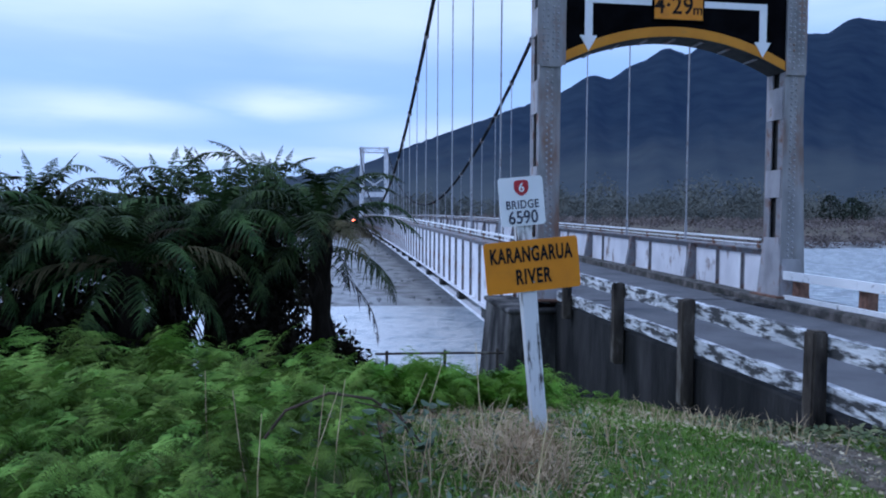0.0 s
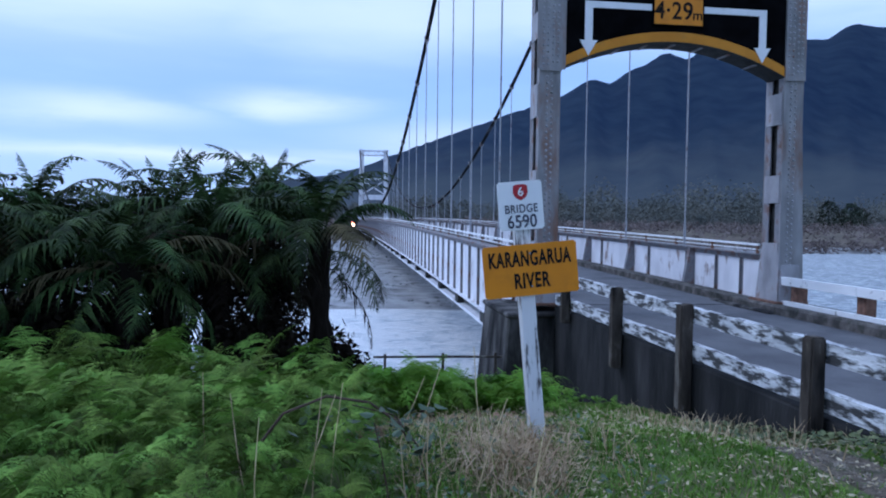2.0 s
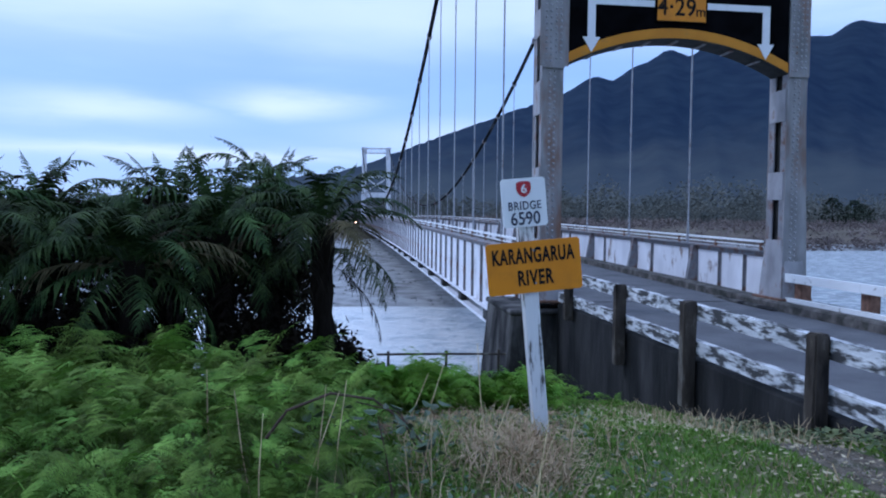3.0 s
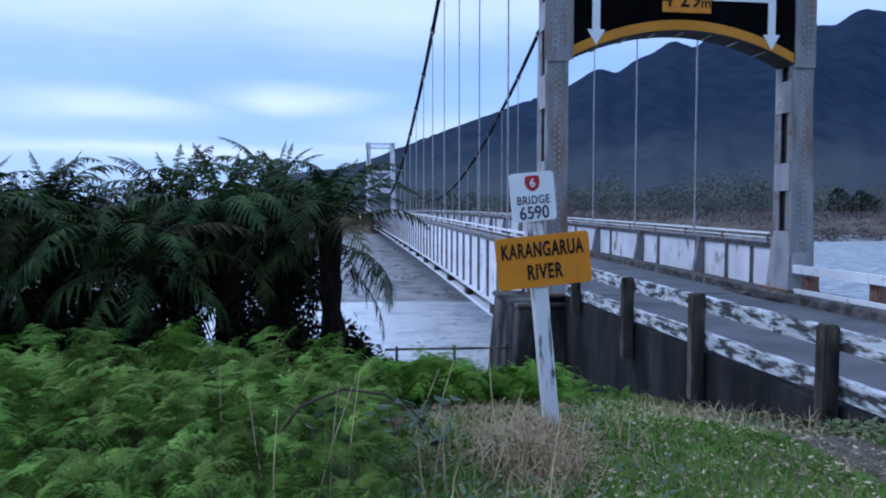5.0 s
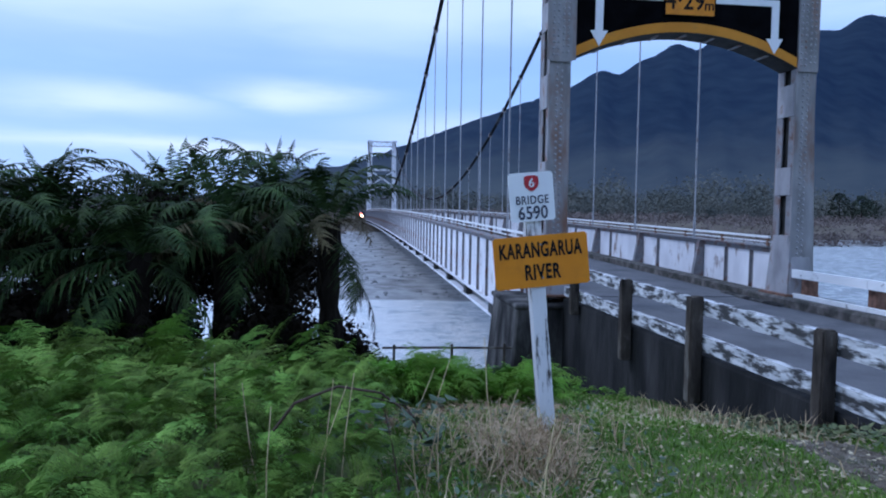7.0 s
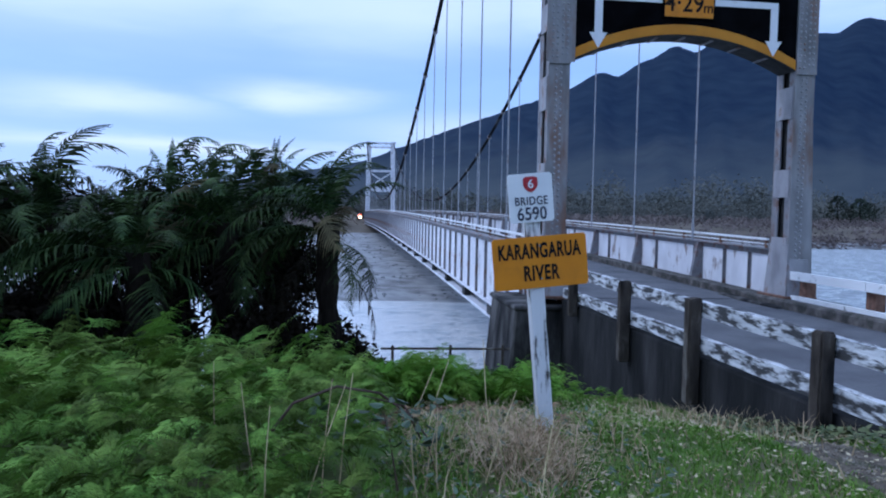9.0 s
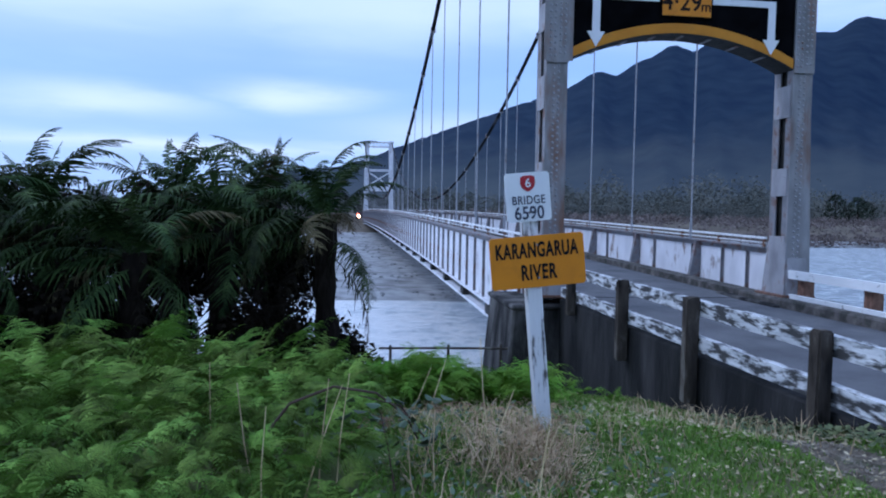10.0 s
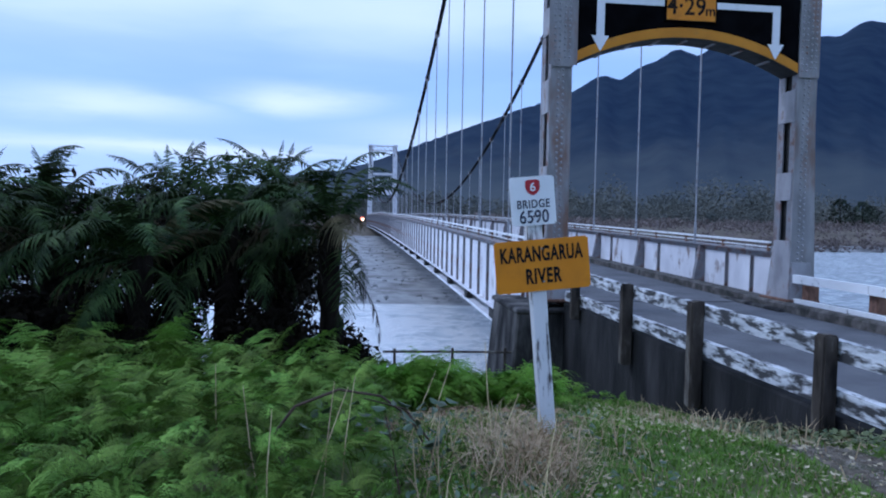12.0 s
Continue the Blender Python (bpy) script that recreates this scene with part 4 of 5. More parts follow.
for x, y, h, r in ((113.0, 172, 10.5, 3.0), (121.0, 168, 7.5, 3.6), (125.5, 166, 7.0, 3.2), (108.0, 170, 6.5, 2.6), (131.0, 170, 6.0, 3.2)):
    conifer(x, y, h, r)

# ---------------------------------------------------------------- ferns


def frond_mesh(name, length, pairs, wide, segs, rise, droop, material, seed, hang=0.25, ragged=0.0, stalk=0.12, full=0.52):
    """A feathered frond from the origin along +x: an arched midrib with paired toothed pinnae, each folded along its middle."""
    rn = random.Random(seed)
    vs, fs = [], []
    n = 40
    pts = [Vector((0, 0, 0))]
    bend = rn.uniform(-0.18, 0.18)
    for i in range(n):
        s = (i + 1) / n
        e = rise - droop * s ** 1.25
        pts.append(pts[-1] + Vector((math.cos(e), bend * s, math.sin(e))) * (length / n))

    def at(s):
        k = min(n - 1e-6, max(0.0, s * n))
        i = int(k)
        return pts[i].lerp(pts[i + 1], k - i), (pts[i + 1] - pts[i]).normalized()

    for i in range(0, n, 2):
        a, d = at(i / n)
        b, _ = at((i + 2) / n)
        r = 0.009 * (length / 1.6) * (1.15 - i / n)
        up = Vector((0, 1, 0)).cross(d) * -1
        k = len(vs)
        vs += [a + Vector((0, r, 0)), a - Vector((0, r, 0)), a - up * r, b + Vector((0, r * .9, 0)), b - Vector((0, r * .9, 0)), b - up * r]
        fs += [(k, k + 1, k + 4, k + 3), (k + 1, k + 2, k + 5, k + 4), (k + 2, k, k + 3, k + 5)]
    for j in range(pairs):
        s = stalk + (1 - stalk) * (j + 0.5) / pairs
        prof = math.sin(math.pi * min(1.0, 0.16 + 0.86 * ((s - stalk) / (1 - stalk)) ** 0.85)) ** 0.8
        for side in (-1, 1):
            if rn.random() < ragged:
                continue
            p0, d = at(s)
            up = (Vector((0, 1, 0)).cross(d) * -1).normalized()
            if up.z < 0:
                up = -up
            pl = wide * prof * rn.uniform(0.62, 1.12)
            sweep = 0.35 + 0.35 * s + rn.uniform(-0.22, 0.22)
            pd = (Vector((0, side, 0)) * math.cos(sweep) + d * math.sin(sweep)).normalized()
            hg = hang * rn.uniform(0.7, 1.4)
            half = length * (1 - stalk) / pairs * full
            k = len(vs)
            for q in range(segs + 1):
                f = q / segs
                c = p0 + pd * (pl * f) - Vector((0, 0, 1)) * (hg * pl * f * f)
                wd = half * max(0.0, 1 - f) ** 0.6 * (1.0 if q % 2 else 0.62)
                vs += [c, c + d * wd + pd * (wd * 0.3) - up * (0.35 * wd), c - d * wd + pd * (wd * 0.3) - up * (0.35 * wd)]
            for q in range(segs):
                a, b = k + 3 * q, k + 3 * q + 3
                fs += [(a, a + 1, b + 1, b), (a, b, b + 2, a + 2)]
    me = bpy.data.meshes.new(name)
    me.from_pydata([tuple(v) for v in vs], [], fs)
    me.materials.append(material)
    return me


def bracken_mesh(name, stalk, blade, wide, pairs, material, seed, arch):
    """A triangular bracken frond from the origin upward, bending along +x: paired sub-fronds, each with paired leaflets."""
    rn = random.Random(seed)
    vs, fs = [], []
    n = 16
    pts, e = [Vector((0, 0, 0))], radians(88)
    for i in range(n):
        s = (i + 1) / n
        e = radians(88) - arch * s ** 1.6
        pts.append(pts[-1] + Vector((math.cos(e), 0.12 * math.sin(seed) * s, math.sin(e))) * ((stalk + blade) / n))
    for i in range(n):
        a, b, r = pts[i], pts[i + 1], 0.0035 * (1.2 - i / n)
        k = len(vs)
        vs += [a + Vector((0, r, 0)), a - Vector((0, r, 0)), b - Vector((0, r, 0)), b + Vector((0, r, 0))]
        fs.append((k, k + 1, k + 2, k + 3))

    def leaflets(p0, way, nrm, length, m, size):
        side = way.cross(nrm).normalized()
        for q in range(m):
            f = (q + 0.3) / m
            c = p0 + way * (length * f) - Vector((0, 0, 1)) * (0.55 * length * f * f)
            sz = size * (1 - 0.75 * f) * rn.uniform(0.75, 1.2)
            for sg in (-1, 1):
                tip = c + side * (sg * sz) + way * (sz * 0.45) - nrm * (sz * rn.uniform(-0.1, 0.4))
                w = way * (length / m * 0.36)
                k = len(vs)
                vs.extend([c - w, c + w, tip + w * 0.25, tip - w * 0.35])
                fs.append((k, k + 1, k + 2, k + 3))

    for j in range(pairs):
        f = stalk / (stalk + blade) + blade / (stalk + blade) * (j + 0.4) / pairs
        i = min(n - 1, int(f * n))
        p0, d = pts[i].lerp(pts[i + 1], f * n - i), (pts[i + 1] - pts[i]).normalized()
        up = Vector((0, -1, 0)).cross(d).normalized()
        ln = wide * (1 - 0.86 * j / pairs)
        for sg in (-1, 1):
            sweep = 0.5 + rn.uniform(-0.3, 0.3)
            way = (Vector((0, sg, 0)) * math.cos(sweep) + d * math.sin(sweep) + up * rn.uniform(-0.25, 0.35)).normalized()
            leaflets(p0, way, up, ln * rn.uniform(0.8, 1.1), max(4, int(14 * ln / wide)), ln * 0.20)
    leaflets(pts[-1] - d * 0.01, d, up, wide * 0.3, 4, wide * 0.08)
    me = bpy.data.meshes.new(name)
    me.from_pydata([tuple(v) for v in vs], [], fs)
    me.materials.append(material)
    return me


SWAY = []     # object, place, base turn, outward way, wind strength, phase, flutter
TF_UP = [frond_mesh("frond", 1.0 + 0.18 * k, 30, 0.17 + 0.02 * k, 5, radians(84), radians(45 + 38 * k), M_TF, 11 + k, 0.6, 0.16) for k in range(4)]
TF_MID = [frond_mesh("frond", 1.25 + 0.15 * k, 36, 0.30, 6, radians(52), radians(95 + 12 * k), M_TF, 21 + k, 0.5, 0.04) for k in range(4)]
TF_MID.append(frond_mesh("frond", 1.3, 34, 0.28, 6, radians(30), radians(95), M_TFB, 27, 0.6, 0.15))
TF_LOW = [frond_mesh("frond", 1.3, 34, 0.28, 6, radians(5), radians(75 + 15 * k), M_TF, 31 + k, 0.6, 0.10) for k in range(2)]
TF_DEAD = [frond_mesh("frond", 1.4, 22, 0.26, 5, radians(-35), radians(62), M_TFDEAD_SHADE, 41 + k, 0.9, 0.30) for k in range(2)]


def tree_fern(x, y, crown, seed, size=1.0, n=(5, 11, 8, 9), lean=(0.0, 0.0), label=""):
    rn = random.Random(seed)
    base = ground_z(x, y) - 0.15
    t = thing("tree_fern", label or "dark green tree fern with drooping fronds swaying in the wind", "tree fern", pose(x, y, base), group="tree ferns on the bank")
    h = crown - base
    bm = bmesh.new()
    pts = [(lean[0] * f * h + 0.03 * math.sin(5 * f + seed), lean[1] * f * h, h * f) for f in [i / 9 for i in range(10)]]
    tube(bm, pts, lambda f: (0.15 - 0.035 * f) * (1 + 0.12 * math.sin(31 * f)), 12)
    for v in bm.verts:
        v.co += Vector((rn.uniform(-1, 1), rn.uniform(-1, 1), 0)) * 0.018
    part("trunk", bm, M_TRUNK, t, "black fibrous trunk")
    top = Vector(pts[-1])
    for kind, (meshes, count) in enumerate(zip((TF_UP, TF_MID, TF_LOW, TF_DEAD), n)):
        for i in range(count):
            az = 2 * math.pi * (i + rn.uniform(-0.3, 0.3)) / count + kind * 0.7
            tilt = rn.uniform(-0.16, 0.16)
            fr = new("frond", rn.choice(meshes))
            fr.parent = t
            s = size * rn.uniform(0.82, 1.1)
            turn = Euler((rn.uniform(-0.25, 0.25), tilt, az)).to_matrix().to_4x4()
            place = top + Vector((0.06 * math.cos(az), 0.06 * math.sin(az), -0.02 * kind - (0.12 * rn.random() * kind)))
            fr.scale = (s, s, s)
            if kind == 3:
                tagged(fr, "brown dead hanging frond")
            rise = (1.0, 0.45, -0.1, -0.9)[kind]
            way = Vector((math.cos(az) * math.cos(rise), math.sin(az) * math.cos(rise), math.sin(rise)))
            fr.matrix_basis = Matrix.Translation(place) @ turn @ Matrix.Scale(s, 4)
            SWAY.append((fr, place, turn, way, (0.55, 1.0, 1.0, 0.45)[kind] * rn.uniform(0.75, 1.2), rn.uniform(0, 6.28), rn.uniform(0.8, 1.25)))
    return t


tree_fern(-0.16, 8.6, 1.42, 1, 1.0, (13, 16, 6, 3), (-0.01, 0.0), "tree fern with a black trunk beside the bridge, fronds blowing")
tree_fern(-1.35, 8.7, 1.40, 2, 1.05, (10, 16, 9, 8))
tree_fern(-2.15, 7.9, 1.10, 3, 1.0, (8, 15, 10, 8))
tree_fern(-3.25, 8.6, 1.36, 4, 1.0, (11, 15, 9, 8))
tree_fern(-3.75, 7.6, 1.25, 5, 1.05, (9, 15, 9, 8))
tree_fern(-2.25, 10.4, 1.50, 6, 1.1, (14, 15, 7, 5))
tree_fern(-0.95, 10.5, 1.70, 7, 1.0, (14, 15, 7, 5))
tree_fern(-4.6, 9.6, 1.46, 8, 1.0, (13, 15, 7, 5))
tree_fern(-5.4, 8.9, 1.36, 9, 1.0, (11, 14, 7, 5))

# dark shrubs added to fill the shade under the crowns, shade in their colour
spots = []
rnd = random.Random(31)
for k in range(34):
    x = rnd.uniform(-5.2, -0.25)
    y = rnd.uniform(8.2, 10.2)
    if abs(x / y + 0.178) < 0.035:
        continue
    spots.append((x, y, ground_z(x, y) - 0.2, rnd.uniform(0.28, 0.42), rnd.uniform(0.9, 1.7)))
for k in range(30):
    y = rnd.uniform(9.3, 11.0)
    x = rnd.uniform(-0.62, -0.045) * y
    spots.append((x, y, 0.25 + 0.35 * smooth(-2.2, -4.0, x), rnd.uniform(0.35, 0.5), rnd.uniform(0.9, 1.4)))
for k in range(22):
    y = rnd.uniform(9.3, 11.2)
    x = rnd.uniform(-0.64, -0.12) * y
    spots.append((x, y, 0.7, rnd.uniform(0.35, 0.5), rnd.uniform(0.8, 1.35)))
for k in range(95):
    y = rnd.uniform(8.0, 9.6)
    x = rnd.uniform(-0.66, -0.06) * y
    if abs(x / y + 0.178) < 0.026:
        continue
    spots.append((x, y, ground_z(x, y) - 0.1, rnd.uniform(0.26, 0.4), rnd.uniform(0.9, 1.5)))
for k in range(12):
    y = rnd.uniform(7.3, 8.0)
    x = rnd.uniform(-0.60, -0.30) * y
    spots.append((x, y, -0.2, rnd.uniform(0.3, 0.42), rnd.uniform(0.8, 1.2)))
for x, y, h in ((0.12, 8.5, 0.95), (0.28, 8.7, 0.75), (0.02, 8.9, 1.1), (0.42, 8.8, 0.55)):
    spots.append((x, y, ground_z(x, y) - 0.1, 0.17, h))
leaf_cloud("understory", spots, 560, 0.05, M_TFDEAD_SHADE, "near-black shrubs added as shade under the tree ferns", "shrubs")

FERN = [bracken_mesh("frond", 0.20 + 0.05 * k, 0.26, 0.15 + 0.015 * (k % 3), 8, M_FERN, 51 + k, radians(48 + 24 * k)) for k in range(5)]
FERN_TALL = [bracken_mesh("frond", 0.48 + 0.07 * k, 0.30, 0.15 + 0.015 * (k % 3), 9, M_FERN, 81 + k, radians(52 + 24 * k)) for k in range(5)]
FERN_Y = [bracken_mesh("frond", 0.24 + 0.05 * k, 0.26, 0.15, 8, M_FERN_Y, 61 + k, radians(75 + 20 * k)) for k in range(3)]


def ground_fern(meshes, count, seed):
    rn = random.Random(seed)
    t = tagged(new("fern"), "bright green bracken fern moving in the wind", "fern", "ferns covering the bank")
    for i in range(count):
        fr = new("frond", rn.choice(meshes))
        fr.parent = t
        az = 2 * math.pi * i / count + rn.uniform(-0.4, 0.4)
        fr.matrix_basis = pose(0.03 * math.cos(az), 0.03 * math.sin(az), 0, math.degrees(rn.uniform(-0.4, 0.4)), math.degrees(rn.uniform(-0.2, 0.4)), math.degrees(az)) @ Matrix.Scale(rn.uniform(0.75, 1.15), 4)
    return t


def plant(protos, spots):
    used = set()
    for x, y, s, k in spots:
        p = protos[k % len(protos)]
        z = ground_z(x, y) - 0.03
        turn = pose(0, 0, 0, rn2.uniform(-8, 8), rn2.uniform(-8, 8), rn2.uniform(0, 360))
        if k % len(protos) in used:
            p = copy_thing(p, Matrix.Translation((x, y, z)) @ turn)
        used.add(k % len(protos))
        p.scale = (s, s, s)
        p.matrix_basis = Matrix.Translation((x, y, z)) @ turn @ Matrix.Scale(s, 4)
        SWAY.append((p, Vector((x, y, z)), turn, Vector((0, 0, 1)), 0.22, rn2.uniform(0, 6.28) + 0.8 * x, rn2.uniform(0.5, 1.0)))


rn2 = random.Random(77)
protos, tall = [ground_fern(FERN, 15, 70 + k) for k in range(5)], [ground_fern(FERN_TALL, 17, 170 + k) for k in range(4)]
spots, high = [], []
y, k = 2.55, 0
while y < 7.7:
    step = 0.27 + 0.03 * (y - 2.5)
    x = -0.70 * y - 0.2
    while x < 0.045 * y - 0.05:
        xx, yy = x + rn2.uniform(-0.13, 0.13), y + rn2.uniform(-0.13, 0.13)
        size = rn2.uniform(0.68, 1.2) * (0.80 + 0.42 * noise.noise((xx * 1.3, yy * 1.3, 0)) + 1.10 * smooth(3.4, 6.4, yy) * smooth(0.6, -0.8, xx))
        if size > 1.15:
            high.append((xx, yy, size * 0.60, k))
        else:
            spots.append((xx, yy, size, k))
        k += 1
        x += step
    y += step
plant(protos, spots)
plant(tall, high)
protos = [ground_fern(FERN_Y, 10, 90 + k) for k in range(3)]
spots = []
for k in range(84):
    f = k / 83
    spots.append((0.35 + 1.75 * f + rn2.uniform(-0.1, 0.1), 7.5 + rn2.uniform(-0.35, 0.6), rn2.uniform(0.9, 1.3) * (0.98 + 0.2 * math.sin(7 * f)), k))
spots += [(2.55, 8.4, 0.7, 1), (2.75, 8.7, 0.6, 2), (2.4, 8.9, 0.8, 0), (3.1, 8.9, 0.6, 1), (3.5, 9.0, 0.5, 2)]
plant(protos, spots)

DEADF = [frond_mesh("frond", 0.5, 12, 0.09, 4, radians(40), radians(90), M_STRAWFERN, 65 + k, 0.4, 0.25, 0.2) for k in range(2)]
protos = [ground_fern(DEADF, 7, 95 + k) for k in range(2)]
for p in protos:
    tagged(p, "dead brown bracken lying on the bank", "fern", "dead bracken on the bank")
plant(protos, [(rn2.uniform(0.25, 1.75), rn2.uniform(5.3, 7.1), rn2.uniform(0.6, 1.0), k) for k in range(64)])

# ---------------------------------------------------------------- grass, straw, litter, bramble


def blades(name, count, pick, height, width, material, label, lay, seed):
    rn = random.Random(seed)
    vs, fs = [], []
    while len(fs) < count * 2:
        x, y = pick(rn)
        z = ground_z(x, y) - 0.01
        h = height * rn.uniform(0.45, 1.25)
        a = rn.uniform(0, 6.283)
        w = width * rn.uniform(0.6, 1.3)
        ln = lay * rn.uniform(0.2, 1.3)
        b = rn.uniform(0, 6.283)
        dx, dy = math.cos(b) * ln * h, math.sin(b) * ln * h
        sx, sy = math.cos(a) * w, math.sin(a) * w
        i = len(vs)
        vs += [(x - sx, y - sy, z), (x + sx, y + sy, z), (x + sx * .7 + dx * .3, y + sy * .7 + dy * .3, z + h * .6), (x - sx * .7 + dx * .3, y - sy * .7 + dy * .3, z + h * .6), (x + dx, y + dy, z + h * (1 - 0.25 * ln))]
        fs += [(i, i + 1, i + 2, i + 3), (i + 3, i + 2, i + 4)]
    return tagged(raw(name, vs, fs, material), label, "grass", kind="stuff")


def turf(rn):
    while True:
        x, y = rn.uniform(0.1, 3.95), 3.2 + 7.0 * rn.random() ** 1.3
        n = noise.noise((x * 1.3, y * 1.3, 0))
        if n > -0.25 - 0.3 * smooth(1.4, 2.2, x) and not (3.08 + 0.06 * n < x < 3.62 + 0.1 * n and y < 5.35 + 0.3 * n and rn.random() < 0.93):
            return x, y


def straw(rn):
    while True:
        x, y = rn.gauss(1.0, 0.55), rn.gauss(5.0, 0.75)
        if 0.30 < x < 2.0 and 3.3 < y < 7.4 and not (1.22 < x < 1.75 and y < 5.25 and rn.random() < 0.9) and noise.noise((x * 2.6, y * 2.6, 5)) > 0.02:
            return x, y


def tussock(rn):
    return rn.gauss(1.16, 0.17), rn.gauss(4.6, 0.28)


def near_wall(rn):
    return rn.gauss(3.35, 0.4), rn.gauss(6.1, 0.7)


blades("brown_grass", 4000, turf, 0.07, 0.0045, M_DRY, "brown dead blades in the turf", 1.1, 8)
blades("grass", 36000, turf, 0.065, 0.0055, M_GRASS, "short green turf on the bank", 0.9, 1)
blades("dry_grass", 750, straw, 0.24, 0.0034, M_DRY, "tangled dry straw grass round the sign post", 1.3, 2)
blades("tussock", 1100, tussock, 0.27, 0.0038, M_DRY, "pale straw tussock at the foot of the sign post", 1.7, 6)
blades("weeds", 420, near_wall, 0.22, 0.005, M_DRY, "dead weeds along the foot of the wall", 0.8, 3)
blades("green_weeds", 1800, straw, 0.17, 0.006, M_GRASS, "rank green grass among the straw", 0.8, 4)
rn = random.Random(9)
vs, fs = [], []
for _ in range(2400):
    x, y = (rn.uniform(1.2, 3.9), 3.4 + 4.2 * rn.random()) if rn.random() < 0.8 else (rn.uniform(0.2, 1.6), rn.uniform(3.6, 6.5))
    c = Vector((x, y, ground_z(x, y) + rn.uniform(0.02, 0.07)))
    s = rn.uniform(0.007, 0.024) * (1.25 if x > 2.6 and y < 5.6 else 1)
    a = rn.uniform(0, 6.28)
    d1 = Vector((math.cos(a), math.sin(a), rn.uniform(-0.4, 0.4))) * s
    d2 = Vector((-math.sin(a), math.cos(a), rn.uniform(-0.4, 0.4))) * s * 0.55
    i = len(vs)
    vs += [tuple(c - d1), tuple(c + d2), tuple(c + d1 + Vector((0, 0, 0.008))), tuple(c - d2)]
    fs.append((i, i + 1, i + 2, i + 3))
tagged(raw("leaf_litter", vs, fs, M_LITTER), "pale fallen leaves scattered on the turf", "leaves", kind="stuff")

vs, fs = [], []
for _ in range(1300):
    x, y = rn.uniform(3.05, 3.95), rn.uniform(3.6, 6.6)
    if x < 3.55 + 0.15 * noise.noise((x * 3, y * 3, 2)) - 0.35 * smooth(5.1, 5.7, y):
        continue
    c = Vector((x, y, ground_z(x, y) + rn.uniform(0.03, 0.14)))
    m = Matrix.Translation(c) @ Euler((rn.uniform(-0.6, 0.6), rn.uniform(-0.6, 0.6), rn.uniform(0, 6.28))).to_matrix().to_4x4()
    s = rn.uniform(0.014, 0.032)
    i = len(vs)
    vs += [tuple(m @ Vector((px * s, py * s, -0.25 * s * abs(py)))) for px, py in ((-1, 0), (-0.5, 0.7), (0.3, 0.75), (1.1, 0), (0.3, -0.75), (-0.5, -0.7))]
    fs += [(i, i + 1, i + 2, i + 3), (i, i + 3, i + 4, i + 5)]
tagged(raw("ivy_leaves", vs, fs, M_IVY), "broad pale green ivy leaves at the foot of the wall", "leaves", kind="stuff")

vs, fs = [], []
for _ in range(900):
    x, y = straw(rn) if rn.random() < 0.5 else (rn.uniform(0.1, 1.9), rn.uniform(3.6, 6.8))
    c = Vector((x, y, ground_z(x, y) + rn.uniform(0.03, 0.16)))
    m = Matrix.Translation(c) @ Euler((rn.uniform(-0.7, 0.7), rn.uniform(-0.7, 0.7), rn.uniform(0, 6.28))).to_matrix().to_4x4()
    s = rn.uniform(0.012, 0.03)
    i = len(vs)
    vs += [tuple(m @ Vector((px * s, py * s, -0.25 * s * abs(py)))) for px, py in ((-1, 0), (-0.4, 0.5), (0.4, 0.45), (1.2, 0), (0.4, -0.45), (-0.4, -0.5))]
    fs += [(i, i + 1, i + 2, i + 3), (i, i + 3, i + 4, i + 5)]
tagged(raw("broadleaf_weeds", vs, fs, M_BRAMBLE), "small broadleaf weeds among the straw", "weeds", kind="stuff")

path_v, path_f = [], []
for j in range(41):
    y = 1.5 + 3.9 * j / 40
    half = 0.22 * (1 - smooth(4.9, 5.4, y) * 0.8)
    for i in range(9):
        x = 3.36 + half * (i / 4 - 1) + 0.06 * noise.noise((i * 0.2, y * 2, 4))
        path_v.append((x, y, ground_z(x, y) + 0.012 + 0.008 * noise.noise((x * 14, y * 14, 1)) - (0.02 if i in (0, 8) else 0)))
for j in range(40):
    for i in range(8):
        k = j * 9 + i
        path_f.append((k, k + 1, k + 10, k + 9))
tagged(raw("path", path_v, path_f, M_PATH), "narrow grey-brown gravel path through the turf", "path", kind="structure")

vs, fs = [], []
for _ in range(1500):
    y = rn.uniform(2.6, 5.4)
    x = 3.36 + rn.gauss(0, 0.13)
    z = ground_z(x, y) + 0.012
    r = rn.uniform(0.005, 0.017)
    i = len(vs)
    a0 = rn.uniform(0, 6.28)
    vs += [(x + r * math.cos(a0 + 1.57 * k) * rn.uniform(0.7, 1.1), y + r * math.sin(a0 + 1.57 * k) * rn.uniform(0.7, 1.1), z - 0.004) for k in range(4)]
    vs += [(x + 0.3 * r, y, z + 0.6 * r), (x - 0.3 * r, y, z + 0.55 * r)]
    fs += [(i, i + 1, i + 4), (i + 1, i + 2, i + 5, i + 4), (i + 2, i + 3, i + 5), (i + 3, i, i + 4, i + 5)]
tagged(raw("path_gravel", vs, fs, M_GRIT), "loose grey gravel on the path", "gravel", kind="stuff")

bramble = thing("bramble", "arching brown bramble cane with grey-green leaves", "bramble")
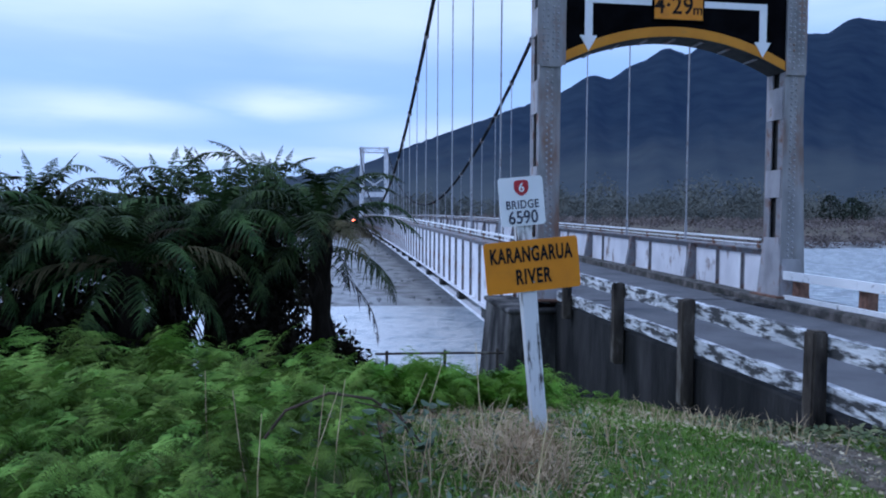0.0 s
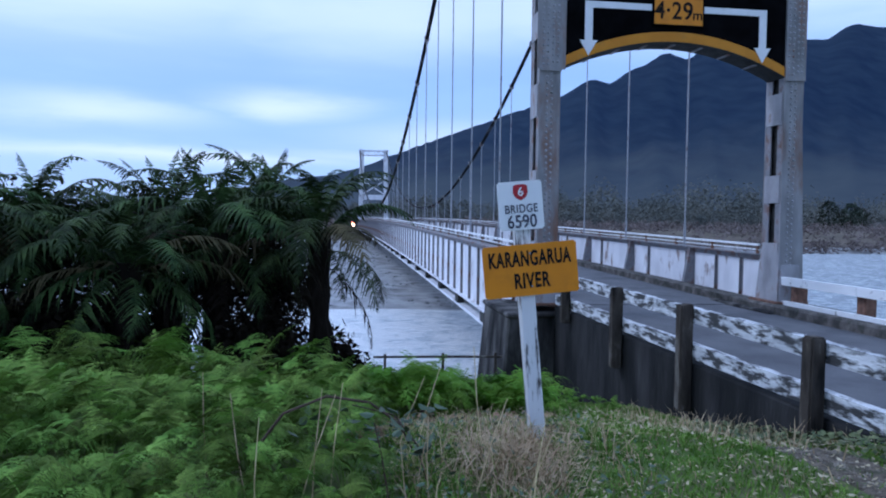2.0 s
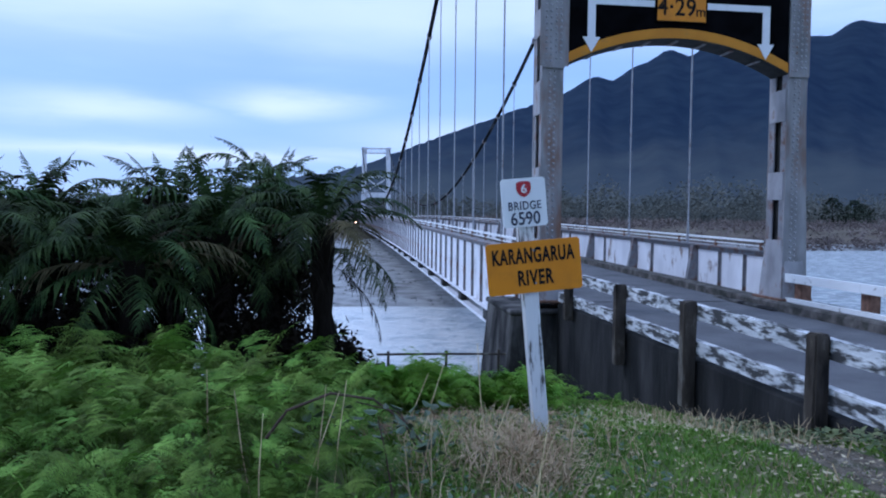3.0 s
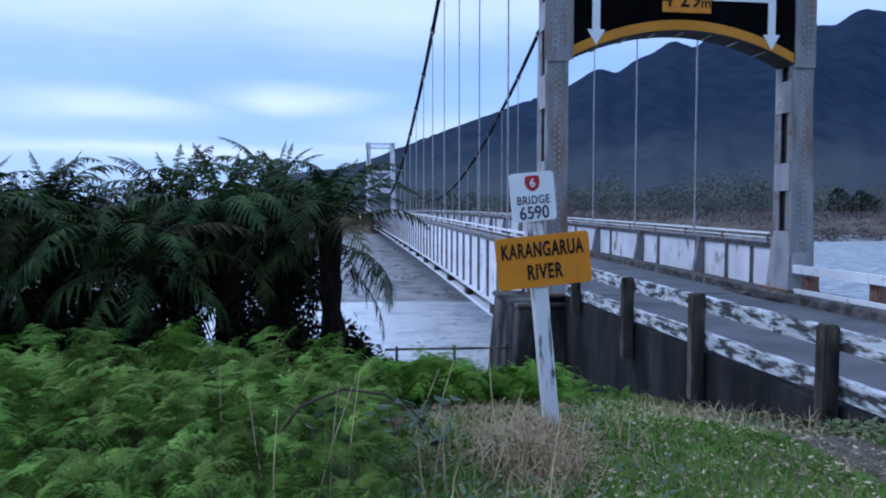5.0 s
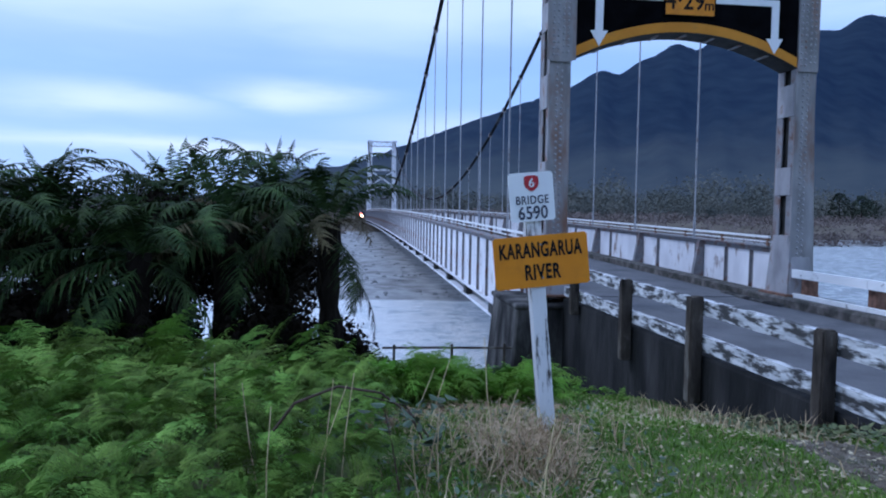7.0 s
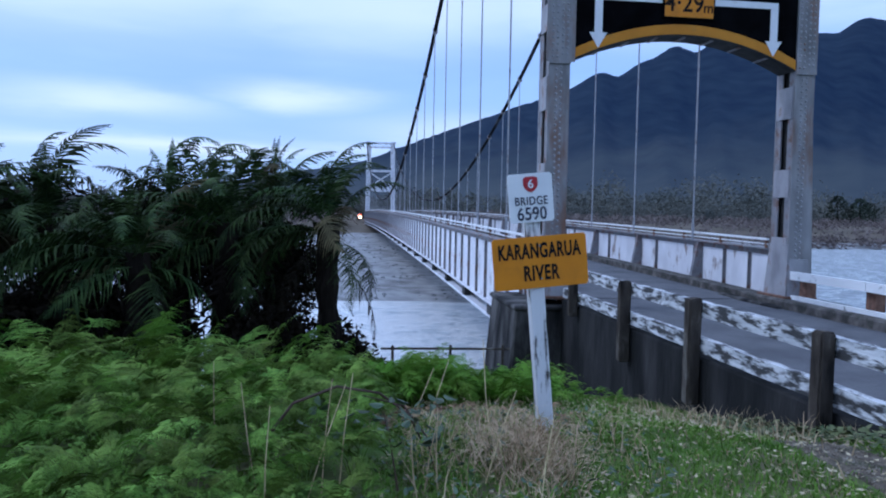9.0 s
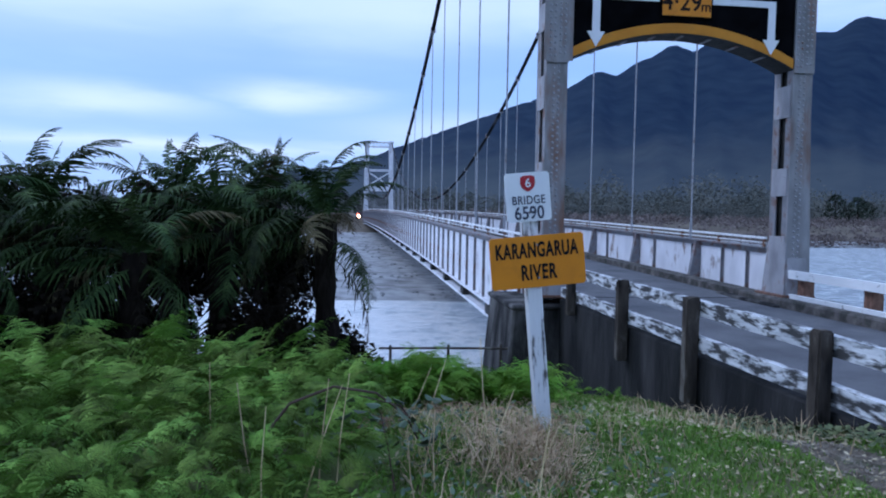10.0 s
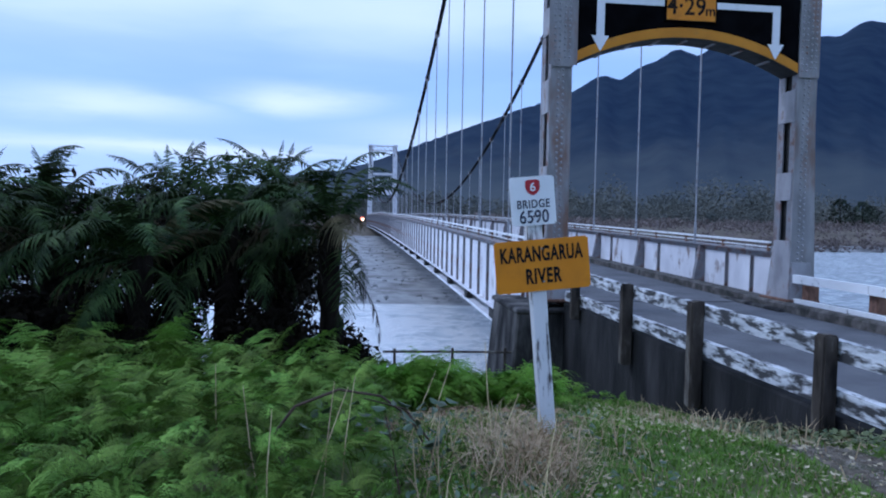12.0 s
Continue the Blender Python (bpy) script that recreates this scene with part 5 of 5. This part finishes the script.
for pts, r in (([(-0.42, 4.3, 0.30), (-0.30, 4.3, 0.46), (-0.05, 4.32, 0.55), (0.2, 4.35, 0.50), (0.38, 4.38, 0.36), (0.46, 4.4, 0.2)], 0.009),
               ([(0.30, 4.1, 0.0), (0.26, 4.15, 0.25), (0.22, 4.2, 0.42)], 0.006),
               ([(0.55, 4.4, 0.0), (0.50, 4.45, 0.2), (0.36, 4.5, 0.38), (0.1, 4.5, 0.45)], 0.006)):
    bm = bmesh.new()
    fine = []
    for a, b in zip(pts, pts[1:]):
        for q in range(4):
            fine.append(tuple(Vector(a).lerp(Vector(b), q / 4)))
    fine.append(pts[-1])
    tube(bm, fine, lambda f, r=r: r * (1.1 - 0.5 * f), 6)
    part("cane", bm, M_CANE, bramble)
rn = random.Random(14)
leaf = None
for k in range(46):
    x, y, z = rn.uniform(-0.25, 0.6), rn.uniform(4.05, 4.7), rn.uniform(0.18, 0.50)
    m = pose(x, y, z, rn.uniform(-40, 40), rn.uniform(-40, 40), rn.uniform(0, 360)) @ Matrix.Scale(rn.uniform(0.7, 1.3), 4)
    if leaf is None:
        out = [(0, 0), (0.02, 0.018), (0.05, 0.026), (0.078, 0.015), (0.1, 0), (0.078, -0.015), (0.05, -0.026), (0.02, -0.018)]
        leaf = raw("leaf", [(px, py, -abs(py) * 0.5 + 0.0) for px, py in out], [(0, 1, 2, 3, 4), (0, 4, 5, 6, 7)], M_BRAMBLE, bramble)
        leaf.matrix_basis = m
    else:
        share(leaf, m)
for k in range(16):
    x, y = rn.uniform(-0.9, 1.15), rn.uniform(3.7, 5.0)
    st = tagged(new("dead_stalk"), "pale dead grass stalk standing in the ferns", "stalk", "dead stalks on the bank")
    st.matrix_basis = pose(x, y, ground_z(x, y), rn.uniform(-14, 14), rn.uniform(-14, 14), 0)
    bm = bmesh.new()
    h = rn.uniform(0.45, 0.75)
    tube(bm, [(0, 0, 0), (0.015, 0, h * 0.5), (0.05, 0, h)], lambda f: 0.0045 * (1.1 - 0.6 * f), 5)
    part("stem", bm, M_DRY, st)

# ---------------------------------------------------------------- wind
GUST = ((0, 0.08), (1, 0.14), (1.5, 0.26), (2, 0.18), (3, 0.12), (4, 0.32), (5, 0.30), (5.5, 0.28), (6, 0.55), (6.4, 1.0), (6.7, 0.9), (7, 0.6), (7.6, 0.5),
        (8.6, 0.85), (9, 1.0), (9.5, 0.85), (10, 0.8), (10.5, 0.7), (11, 0.75), (11.5, 0.5), (12, 0.65))


def gust(t):
    return float(np.interp(t, [g[0] for g in GUST], [g[1] for g in GUST]))


WIND = Vector((-0.94, 0.22, -0.10)).normalized()


def motions():
    for ob, place, turn, way, power, phase, flutter in SWAY:
        ax = way.cross(WIND)
        if ax.length < 0.05:
            ax = Vector((0, 1, 0))
        ax.normalize()
        side = way.cross(Vector((0.1, 0.2, 1)))
        side = side.normalized() if side.length > 0.1 else Vector((1, 0, 0))
        s = ob.scale[0]
        rows = []
        for k in range(49):
            t = k * 0.25
            g = gust(t - 0.04 * place.x)
            a = power * (42 * g + (3 + 13 * g) * math.sin(5.2 * flutter * t + phase))
            b = power * (3 + 8 * g) * math.sin(7.3 * flutter * t + 1.7 * phase)
            m = Matrix.Translation(place) @ Matrix.Rotation(radians(a), 4, ax) @ Matrix.Rotation(radians(b), 4, side) @ turn
            rows.append((t, m))
        walk(ob, rows)


motions()
